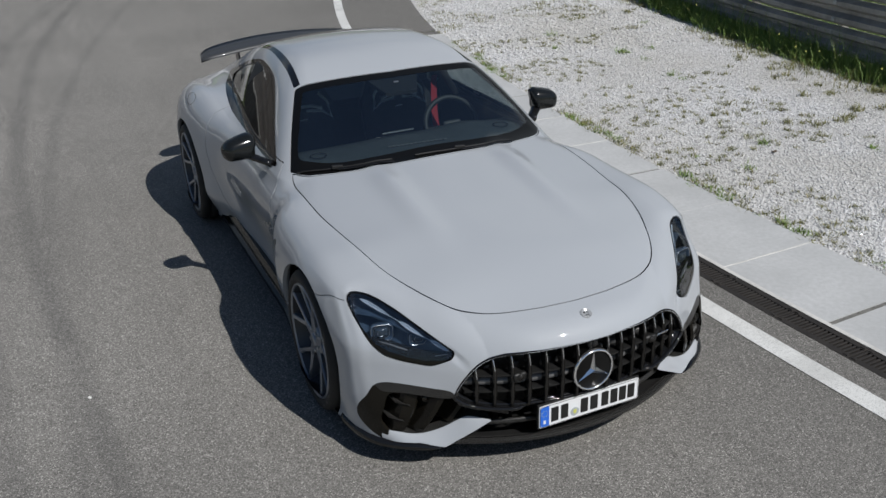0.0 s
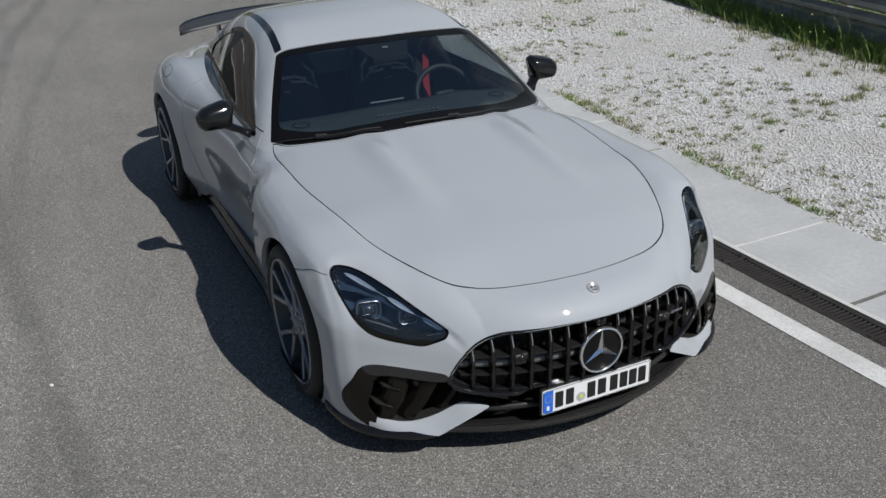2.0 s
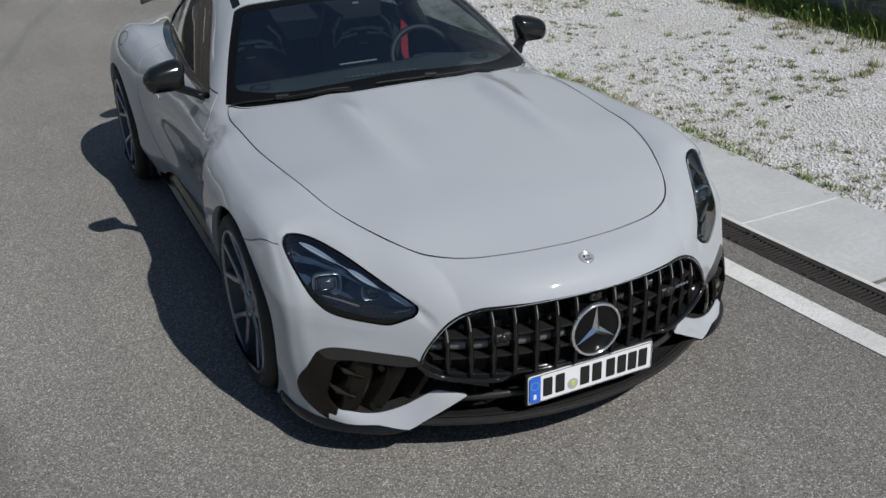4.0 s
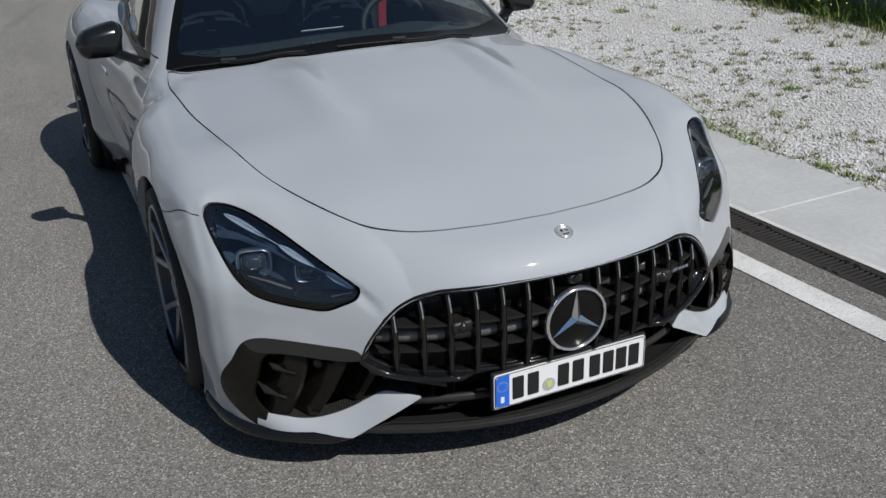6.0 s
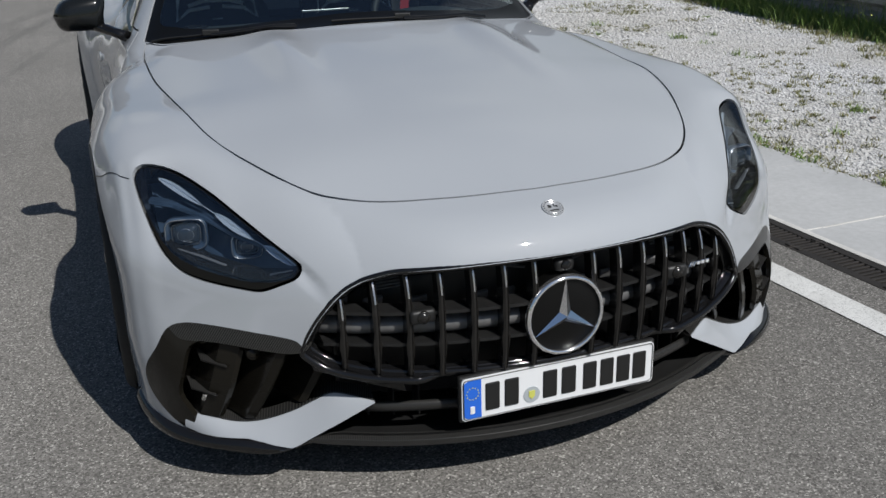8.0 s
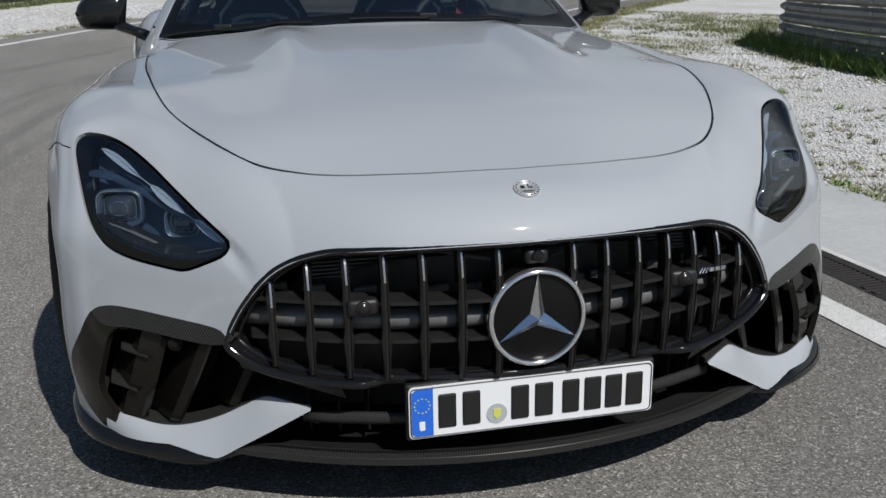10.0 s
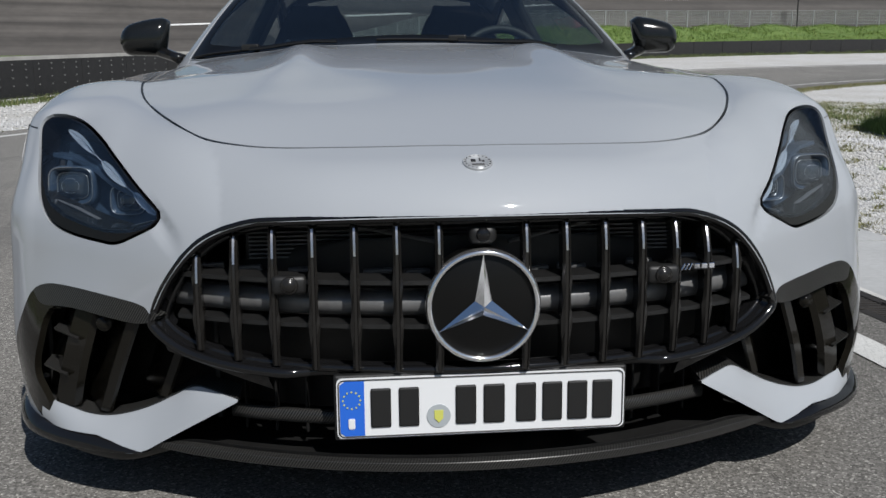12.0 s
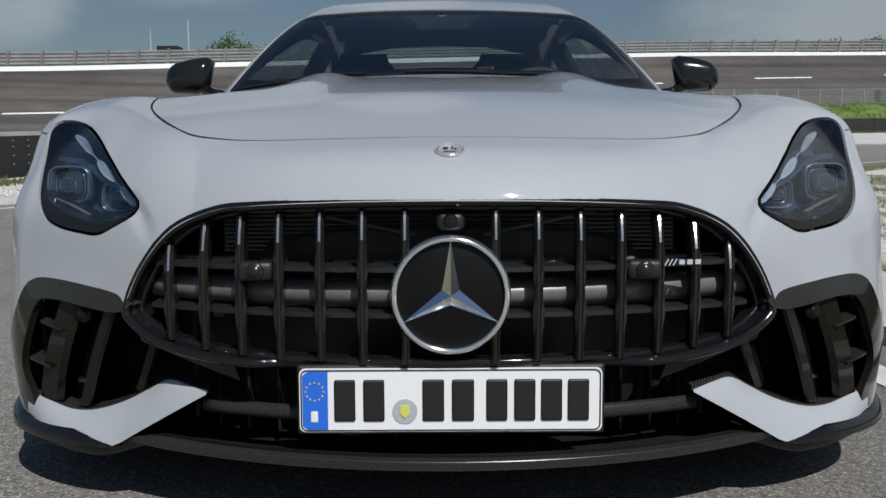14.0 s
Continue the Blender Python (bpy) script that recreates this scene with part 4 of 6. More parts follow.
# small round badge on the nose
nb = field_normal(np.array([[0, -.785, .68]]))[0]
turn = Vector(nb).to_track_quat("Z", "Y").to_matrix().to_4x4()
spot = onto_body(np.array([[0, -.785, .68]]))[0]
bm = lathe(bmesh.new(), [(.0001, .0025), (.0188, .0025), (.0192, .0032), (.0202, .0032), (.0206, .0022), (.0245, .0022), (.0250, .0034), (.0262, .0032), (.027, .001), (.027, -.004)], 40, "z")
bmesh.ops.transform(bm, matrix=Matrix.Translation(spot) @ turn, verts=bm.verts)
badge = part("nose_badge", bm, M_BADGE, car, "small round chrome badge", True)
place = Matrix.Translation(spot) @ turn
for q in ((-.0075, .004, .0085, .010), (.0045, .006, .003, .012), (.010, .002, .005, .006), (0, -.010, .022, .0035)):
    bm = box(bmesh.new(), (q[2], q[3], .0012), (q[0], q[1], .0028), (0, 0, 0), .0005, 1)
    bmesh.ops.transform(bm, matrix=place, verts=bm.verts)
    part("badge_mark", bm, M_BLACK, badge)
for k in range(18):
    a = k * math.pi / 9
    bm = box(bmesh.new(), (.0016, .0044, .0008), (.0226 * math.cos(a), .0226 * math.sin(a), .0024), (0, 0, math.degrees(a) + 90), 0)
    bmesh.ops.transform(bm, matrix=place, verts=bm.verts)
    part("badge_mark", bm, M_BLACK, badge)

# number plate, its writing as plain bars
PY = -.846
bm = box(bmesh.new(), (.53, .016, .122), (0, PY + .012, .2565), (0, 0, 0), .005)
plate = part("number_plate", bm, M_BLACK, car, "white number plate with a blue band in a black holder")
bm = bmesh.new()
pts = []
for cx, cz, a0 in ((.25, .0455, 0), (-.25, .0455, 90), (-.25, -.0455, 180), (.25, -.0455, 270)):
    for k in range(6):
        a = radians(a0 + 18 * k)
        pts.append((cx + .010 * math.cos(a), cz + .010 * math.sin(a)))


def slab(bm, points, y, thick, cz=.2565):
    front = [bm.verts.new((x, y, cz + z)) for x, z in points]
    back = [bm.verts.new((x, y + thick, cz + z)) for x, z in points]
    bm.faces.new(front[::-1])
    bm.faces.new(back)
    for k in range(len(points)):
        bm.faces.new((front[k - 1], front[k], back[k], back[k - 1]))
    bmesh.ops.recalc_face_normals(bm, faces=bm.faces)
    return bm


part("plate_face", slab(bm, pts, PY, .004), M_PLATE, plate)
rim_pts = [(x * .987, z * .945) for x, z in pts]
part("plate_border", tube(bmesh.new(), [(x, PY - .0008, .2565 + z) for x, z in rim_pts], .0012, 6, True), M_INK, plate)
bm = slab(bmesh.new(), [(-.211, -.0505), (-.211, .0505), (-.245, .0505), (-.2545, .044), (-.2545, -.044), (-.245, -.0505)], PY - .0015, .002)
part("plate_band", bm, M_PLATEBLUE, plate, "blue band")
part("plate_mark", box(bmesh.new(), (.012, .002, .019), (-.234, PY - .002, .229), (0, 0, 0), .002, 2), M_PLATE, plate)
for k in range(12):
    a = k * math.pi / 6
    part("band_dot", box(bmesh.new(), (.0026, .001, .0026), (-.2335 + .0155 * math.cos(a), PY - .0022, .2725 + .0155 * math.sin(a)), (0, 45, 0), 0), M_YELLOW, plate)
for x, w in ((-.182, .036), (-.132, .036), (-.030, .037), (.021, .038), (.079, .036), (.127, .036), (.173, .036), (.219, .036)):
    part("plate_bar", box(bmesh.new(), (w, .003, .072), (x, PY - .001, .2565), (0, 0, 0), .003, 2), M_INK, plate)
bm = lathe(bmesh.new(), [(.0001, -.0015), (.0215, -.0015), (.0215, .001)], 28, "y")
bmesh.ops.translate(bm, verts=bm.verts, vec=(-.079, PY, .237))
part("plate_seal", bm, M_MAST, plate, "round silver seal")
part("seal_shield", slab(bmesh.new(), [(-.008, .011), (-.008, -.004), (0, -.012), (.008, -.004), (.008, .011)], PY - .003, .002, .237), M_YELLOW, plate).location.x = -.079

# lower inlet: bar, fins, splitter
rows = []
for x in np.linspace(-.46, .46, 21):
    y = float(front_y(x, .215)) + .045
    rows.append([(x, y + .010 * math.cos(a), .216 + .014 * math.sin(a)) for a in np.linspace(0, 2 * math.pi, 10, endpoint=False)])
part("inlet_bar", sweep(bmesh.new(), rows), M_CARBON, car, "carbon bar across the lower inlet", True)
for x in (-.44, -.38, -.32, -.20, -.10, 0, .10, .20, .32, .38, .44):
    y = float(front_y(x, .22)) + .05
    part("inlet_fin", box(bmesh.new(), (.005, .05, .13), (x, y + .075, .225), (0, 0, 0), .002, 1), M_BLACK, car)
rows = []
for a in np.linspace(radians(-43), radians(43), 61):
    fade = min(1, (1 - abs(a) / radians(43)) / .22)
    fx, fy = skirt_point(a, .15, .020 * fade - .012 * (1 - fade))
    bx, by = skirt_point(a, .15, -.014)
    thick = .005 + .011 * fade
    rows.append([(fx * .985, fy + .012, .152), (fx, fy + .001, .1505), (fx, fy, .149), (fx, fy + .001, .150 - thick), (fx * .99, fy + .012, .147 - thick), (bx, by, .130), (bx, by, .152)])
part("splitter", sweep(bmesh.new(), rows), M_CARBON, car, "carbon fibre lip along the bottom edge")


def along(rows, n):
    """A smooth space curve through a few places, as n even points."""
    p = np.array(rows, float)
    u = np.r_[0, np.cumsum(np.linalg.norm(np.diff(p, axis=0), axis=1))]
    q = np.linspace(0, u[-1], n)
    return np.stack([knots(*zip(u, p[:, k]))(q) for k in range(3)], 1)


LIP_TOP = along([(.445, -.745, .246), (.49, -.712, .253), (.533, -.683, .255), (.575, -.664, .233), (.62, -.648, .209), (.67, -.628, .189), (.717, -.607, .177), (.76, -.585, .175), (.80, -.561, .181), (.846, -.531, .190), (.866, -.515, .194)], 44)
LIP_LOW = along([(.445, -.748, .243), (.52, -.728, .200), (.60, -.70, .152), (.63, -.69, .134), (.66, -.68, .1245), (.70, -.662, .125), (.80, -.595, .137), (.874, -.518, .150)], 44)
SKIRT = along([(.64, -.690, .126), (.70, -.668, .121), (.77, -.630, .118), (.84, -.578, .116), (.900, -.517, .117), (.945, -.435, .118), (.972, -.34, .116), (.982, -.27, .114)], 30)
for s in (-1, 1):
    bm = bmesh.new()
    face, upper, lower = [], [], []
    for t, b in zip(LIP_TOP, LIP_LOW):
        d = b - t
        span = np.linalg.norm(d)
        out = np.cross(d / max(span, 1e-6), np.array([.86, .51, 0]))
        out = (-out if out[1] > 0 else out) * .004 * min(1, span / .05)
        at = lambda q, k=0.0: bm.verts.new((s * q[0], q[1] + k, q[2]))
        face.append([at(t + d * u + out * (1 - (2 * u - 1) ** 2)) for u in (0, .12, .3, .5, .7, .88, 1)])
        upper.append([at(t), at(t, .004)])
        lower.append([at(b), at(b, .035)])
    for grid in (face, upper, lower):
        for p, q in zip(grid, grid[1:]):
            for k in range(len(p) - 1):
                bm.faces.new((p[k], p[k + 1], q[k + 1], q[k]))
    bmesh.ops.recalc_face_normals(bm, faces=bm.faces)
    for f in bm.faces:
        if f.calc_center_median().y < 0 and len({v for v in f.verts} & {v for row in face for v in row}) == 4 and f.normal.y > 0:
            f.normal_flip()
    part("bumper_lip", bm, M_PAINT, car, "light grey painted lip under the air inlet", True)
    # dark carbon ledge along the lip's upper edge
    rows = []
    for k in range(0, 44):
        t = LIP_TOP[k]
        rise = .004 + .010 * max(0, 1 - k / 14)
        rows.append([(s * (t[0] - .004 * (k < 2)), t[1] + .002, t[2] - .001), (s * t[0], t[1] + .004, t[2] + .0025), (s * (t[0] - .004), t[1] + .05, t[2] + rise), (s * t[0], t[1] + .05, t[2] - .006)])
    part("lip_ledge", sweep(bmesh.new(), rows), M_CARBON, car, "carbon ledge over the painted lip")
    rows = []
    for k, q in enumerate(SKIRT):
        fade = min(1, k / 6)
        tall = (.004 + .022 * fade) * (1 + .4 * step(14, 24, k))
        inn = np.array([-.05, .06, 0]) if k < 16 else np.array([-.08, .02, 0])
        rows.append([(s * (q[0] - .010), q[1] + .010, q[2] + tall + .002), (s * (q[0] - .001), q[1] + .001, q[2] + tall * .7), (s * q[0], q[1], q[2] + .003), (s * (q[0] - .004), q[1] + .004, q[2]), (s * (q[0] + inn[0]), q[1] + inn[1], q[2] - .004), (s * (q[0] + inn[0]), q[1] + inn[1], q[2] + tall + .002)])
    part("splitter_end", sweep(bmesh.new(), rows), M_GLOSSBLACK, car, "gloss black edge under the bumper corner", True)


def fin_between(name, top, bottom, width, deep, mat, s, slant=.03, inset=(.022, .022)):
    """An upright fin in the side inlet between two places on the nose."""
    rows = []
    for u in np.linspace(0, 1, 15):
        x = top[0] + (bottom[0] - top[0]) * u
        z = top[1] + (bottom[1] - top[1]) * u
        y = float(front_y(x, z)) + inset[0] + (inset[1] - inset[0]) * u
        rows.append([(s * (x - width * .25), y + .004, z), (s * x, y, z), (s * (x + width * .75), y + .5 * width, z), (s * (x + slant + width * .3), y + deep, z), (s * (x + slant - width * .3), y + deep, z)])
    return part(name, sweep(bmesh.new(), rows), mat, car)


for s in (-1, 1):
    fin_between("inlet_fin", (.728, .396), (.795, .186), .056, .14, M_SMOKE, s, .07, (.024, .030))
    fin_between("inlet_fin", (.632, .388), (.716, .184), .026, .14, M_SMOKE, s, .07, (.012, .044))
    fin_between("inlet_fin", (.542, .345), (.592, .225), .022, .12, M_SMOKE, s, .06, (.052, .052))
    for tx, tz in ((.764, .338), (.794, .261)):
        y = float(front_y(tx, tz)) + .012
        bm = bmesh.new()
        v = [bm.verts.new(q) for q in ((s * tx, y, tz), (s * (tx + .055), y + .040, tz + .013), (s * (tx + .060), y + .11, tz + .012), (s * (tx + .008), y + .10, tz + .004), (s * tx, y + .004, tz - .004), (s * (tx + .055), y + .044, tz + .007), (s * (tx + .058), y + .12, tz + .002), (s * (tx + .006), y + .10, tz - .022))]
        for f in ((0, 1, 2, 3), (4, 7, 6, 5), (0, 4, 5, 1), (1, 5, 6, 2), (2, 6, 7, 3), (3, 7, 4, 0)):
            bm.faces.new([v[k] for k in f])
        bmesh.ops.recalc_face_normals(bm, faces=bm.faces)
        part("winglet", bm, M_CARBON, car)
    bm = lathe(bmesh.new(), [(.0001, -.004), (.009, -.004), (.010, -.001), (.014, -.002), (.016, .003), (.016, .03)], 20, "y")
    bmesh.ops.translate(bm, verts=bm.verts, vec=(s * .704, float(front_y(.704, .374)) + .018, .373))
    part("sensor", bm, M_SMOKE, car, "round parking sensor", True)
    # closed duct behind the side inlet
    for size, at, turned in (((.42, .012, .30), (s * .70, -.25, .29), 0), ((.012, .16, .24), (s * .895, -.335, .305), -s * 12), ((.012, .36, .26), (s * .50, -.42, .29), 0), ((.36, .22, .012), (s * .69, -.36, .165), 0)):
        part("duct_wall", box(bmesh.new(), size, at, (0, 0, turned), .002, 1), M_BLACK, car)
    # dark web between grille and lip
    rows = []
    for u in np.linspace(0, 1, 8):
        x, z = .585 - .20 * u, .362 - .055 * u
        y = float(front_y(x, z)) + .02
        rows.append([(s * x, y, z), (s * (x - .01), y + .005, z - .03), (s * (x - .01), y + .07, z - .03), (s * x, y + .07, z)])
    part("grille_web", sweep(bmesh.new(), rows), M_GLOSSBLACK, car)


# headlight contents
def lamp_place(x, z, deep):
    y = float(front_y(x, z))
    n = field_normal(np.array([[x, y, z]]))[0]
    return Vector((x, y, z)) - Vector(n) * deep, Vector(n)


for s in (-1, 1):
    lamp = [o for o in car.children if o.name.startswith("headlight") and o.data.vertices[0].co.x * s > 0][0]
    for (x0, z0), (x1, z1) in (((.854, .738), (.768, .693)), ((.746, .681), (.674, .637)), ((.656, .627), (.594, .591))):
        rows = []
        for u in np.linspace(0, 1, 15):
            p, n = lamp_place(s * (x0 + (x1 - x0) * u), z0 + (z1 - z0) * u, .018)
            d = Vector((s * (x1 - x0), 0, z1 - z0)).normalized()
            across = n.cross(d).normalized() * (.0012 + .0088 * math.sin(math.pi * u ** .85) ** .8)
            inward = n * -.006
            rows.append([p + across, p + across * .3 + inward * .1, p + inward * .8, p - across * .3 + inward * .1, p - across, p + inward * 2.2])
        part("light_guide", sweep(bmesh.new(), rows), M_CRYSTAL, lamp, "pale leaf-shaped light strip")
    links = [lamp_place(s * x, z, .021)[0] for x, z in ((.768, .693), (.746, .681), (.71, .659), (.674, .637), (.656, .627), (.594, .591))]
    part("light_line", tube(bmesh.new(), links, .0016, 5), M_CRYSTAL, lamp)
    for (x, y, z), w in (((.806, -.416, .617), .096), ((.673, -.496, .594), .072)):
        p = Vector((s * x, y, z))
        q = Vector((s * .22, -1, .08)).normalized().to_track_quat("Z", "Y").to_matrix().to_4x4()
        at = Matrix.Translation(p) @ q

        def ring(k, h, sq=.5):
            return [at @ Vector((k * w * (abs(math.cos(a)) ** sq) * (1 if math.cos(a) > 0 else -1), k * w * .80 * (abs(math.sin(a)) ** sq) * (1 if math.sin(a) > 0 else -1), h)) for a in np.linspace(0, 2 * math.pi, 36, endpoint=False)]

        module = part("lamp_module", sweep(bmesh.new(), [ring(.54, -.02), ring(.54, .004), ring(.50, .009), ring(.44, .006), ring(.40, -.006), ring(.37, -.008)]), M_HOUSING, lamp, "projector module", True)
        part("projector_lens", sweep(bmesh.new(), [ring(.36, -.009), ring(.34, .001), ring(.28, .007), ring(.18, .011), ring(.06, .013)]), M_PROJECTOR, module, "square glass projector", True)
        part("module_ring", tube(bmesh.new(), ring(.50, .010), .0011, 6, True), M_SILVER, module)
        part("lens_ring", tube(bmesh.new(), ring(.36, .000), .0010, 6, True), M_SILVER, module)
        part("lens_ring", tube(bmesh.new(), ring(.20, .0105, 1), .0007, 6, True), M_SILVER, module)
    # shelf over the modules and ledge under them
    for line, wide, deep, back, mat in ((((.885, .690), (.84, .684), (.78, .668), (.72, .640), (.66, .622)), .016, .030, .05, M_HOUSING), (((.868, .622), (.845, .592), (.80, .570), (.75, .558), (.70, .551), (.64, .556), (.60, .570)), .003, .004, .075, M_SMOKE)):
        rows = []
        for x, z in line:
            p, n = lamp_place(s * x, z, deep)
            n = Vector((n.x, n.y, 0))
            rows.append([p, p + Vector((0, .004, wide * .5)), p - n * back + Vector((0, 0, wide * .5)), p - n * back, p + Vector((0, .003, -.002))])
        part("lamp_shelf", sweep(bmesh.new(), rows), mat, lamp)
    pa, _ = lamp_place(s * .842, .600, .020)
    pb, _ = lamp_place(s * .752, .574, .040)
    bm = tube(bmesh.new(), [pa, (pa + pb) / 2 + Vector((0, 0, .002)), pb], [.004, .007, .006], 6, False, .5)
    part("lamp_trim", bm, M_BEAM, lamp, "grey trim strip")
    pa, _ = lamp_place(s * .655, .566, .022)
    pb, _ = lamp_place(s * .602, .582, .018)
    part("lamp_trim", tube(bmesh.new(), [pa, pb], [.005, .003], 6, False, .5), M_SILVER, lamp, "silver trim strip")
    # seam from lamp to wheel arch
    path = []
    for u in np.linspace(0, 1, 9):
        q = onto_body(np.array([[s * (.908 + .08 * u), -.255 + .20 * u, .722 - .030 * u]]), 10)[0]
        path.append(q + field_normal(q[None])[0] * .0006)
    part("panel_seam", tube(bmesh.new(), path, .0012, 4), M_BLACK, car)


# ---- wheels, mirrors, sills, wing, wipers ----
def build_wheel(name, at, s, half_width):
    """A wheel whose outer face looks towards s along x."""
    w = half_width
    wheel = new(name)
    wheel.parent = car
    wheel.empty_display_size = 0.1
    m = Matrix.Translation(at) @ Matrix.Diagonal((s, 1, 1, 1))
    m_rim = m @ Matrix.Diagonal((1, 1.048, 1.048, 1))

    def put(nm, bm, mat, parent=None, label="", smooth=True):
        bmesh.ops.transform(bm, matrix=m if nm in ("tyre", "sidewall_mark") else m_rim, verts=bm.verts)
        bmesh.ops.recalc_face_normals(bm, faces=bm.faces)
        return part(nm, bm, mat, parent or wheel, label, smooth)

    tyre = [(.281, -w + .02), (.306, -w + .002), (.335, -w + .004), (.350, -w + .02)]
    for h in (-w * .62, -w * .22, w * .22, w * .62):
        tyre += [(.357, h - .008), (.349, h - .006), (.349, h + .006), (.357, h + .008)]
    tyre += [(.350, w - .02), (.341, w - .006), (.332, w + .001), (.325, w + .0035), (.310, w + .004), (.297, w + .001), (.289, w - .005), (.281, w - .02)]
    rubber = put("tyre", lathe(bmesh.new(), tyre, 96), M_TYRE, None, "black low-profile tyre")
    for k in range(26):
        if k % 13 in (5, 6, 7, 8, 12):
            continue
        a = 2 * math.pi * k / 26
        put("sidewall_mark", box(bmesh.new(), (.0015, .028, .011), (w + .0045, .317 * math.cos(a), .317 * math.sin(a)), (math.degrees(a) + 90, 0, 0)), M_SIDEWALL, rubber, "", False)
    rim = put("rim", lathe(bmesh.new(), [(.262, w - .006), (.256, w - .03), (.235, w - .07), (.235, -w + .05), (.262, -w + .01), (.270, -w + .005)], 72), M_BARREL, None, "dark alloy rim with five forked spokes")
    put("rim_lip", lathe(bmesh.new(), [(.277, w - .010), (.273, w + .001), (.268, w + .003), (.264, w - .002), (.261, w - .012)], 72), M_RIM, rim)

    def limb(points):
        rows = []
        for r, a, depth, wide in points:
            c, t = np.array([math.cos(a), math.sin(a)]), np.array([-math.sin(a), math.cos(a)])
            p = c * r
            rows.append([(depth, *(p - t * wide * .7)), (depth, *(p + t * wide * .7)), (depth - .006, *(p + t * wide)), (depth - .055, *(p + t * wide * .8)), (depth - .055, *(p - t * wide * .8)), (depth - .006, *(p - t * wide))])
        put("spoke", sweep(bmesh.new(), rows), M_RIM, rim, "", False)

    for k in range(5):
        base = 2 * math.pi * k / 5 + .3
        limb([(.035, base, w - .028, .026), (.08, base, w - .026, .024), (.115, base, w - .026, .021), (.134, base, w - .0255, .020)])
        for d in (-1, 1):
            limb([(.116, base + d * .06, w - .0265, .013), (.15, base + d * .165, w - .021, .0120), (.19, base + d * .235, w - .015, .0112), (.24, base + d * .275, w - .008, .0118), (.266, base + d * .29, w - .003, .016)])
    put("wheel_hub", lathe(bmesh.new(), [(.0001, w - .018), (.030, w - .018), (.033, w - .022), (.036, w - .03), (.075, w - .034), (.082, w - .045), (.085, w - .09)], 36), M_RIM, rim)
    for k in range(5):
        a = 2 * math.pi * k / 5 + .3 + math.pi / 5
        put("wheel_bolt", box(bmesh.new(), (.016, .016, .016), (w - .03, .056 * math.cos(a), .056 * math.sin(a)), (math.degrees(a), 0, 0), .004), M_SILVER, rim, "", False)
    put("brake_disc", lathe(bmesh.new(), [(.10, w - .12), (.10, w - .105), (.198, w - .105), (.198, w - .137), (.10, w - .137)], 64), M_DISC)
    bm = bmesh.new()
    rows = []
    for a in np.linspace(radians(150), radians(215), 9):
        c, sn = math.cos(a), math.sin(a)
        rows.append([(w - .075, .15 * c, .15 * sn), (w - .07, .205 * c, .205 * sn), (w - .09, .222 * c, .222 * sn), (w - .16, .222 * c, .222 * sn), (w - .16, .14 * c, .14 * sn)])
    sweep(bm, rows)
    put("brake_calliper", bm, M_SMOKE, None, "dark brake calliper")
    return wheel


for y, hw, cx in ((FRONT_AXLE, .145, .855), (REAR_AXLE, .160, .878)):
    for s in (-1, 1):
        build_wheel("wheel", (s * cx, y, HUB_Z), s, hw)
        rows, flange = [], []
        for a in np.linspace(radians(-28), radians(208), 44):
            c, sn = math.cos(a), math.sin(a)

            def edge_x(r):
                """Where the flank lies over this place of the arch."""
                lo, hi = .5, 1.1
                for _ in range(24):
                    mid = (lo + hi) / 2
                    if body_field(np.array([mid]), np.array([y + r * c]), np.array([HUB_Z + r * sn]))[0] < 0:
                        lo = mid
                    else:
                        hi = mid
                return lo

            x0 = max(.62, min(edge_x(.412), edge_x(.396)) - .016)
            rows.append([(s * x0, y + .400 * c, HUB_Z + .400 * sn), (s * x0, y + .410 * c, HUB_Z + .410 * sn), (s * .56, y + .410 * c, HUB_Z + .410 * sn), (s * .56, y + .400 * c, HUB_Z + .400 * sn)])
            hole = .3865 if y < 1 else .3925
            x1 = max(.62, edge_x(hole) - .002)
            flange.append([(s * x1, y + hole * c, HUB_Z + hole * sn), (s * x1, y + (hole + .004) * c, HUB_Z + (hole + .004) * sn), (s * (x1 - .034), y + (hole + .005) * c, HUB_Z + (hole + .005) * sn), (s * (x1 - .034), y + (hole + .001) * c, HUB_Z + (hole + .001) * sn)])
        part("arch_liner", sweep(bmesh.new(), rows), M_BLACK, car, "black wheel arch liner")
        part("arch_flange", sweep(bmesh.new(), flange[4:-4]), M_PAINT, car, "", True)
        part("arch_back", box(bmesh.new(), (.012, .74, .56), (s * .555, y, .42)), M_BLACK, car)

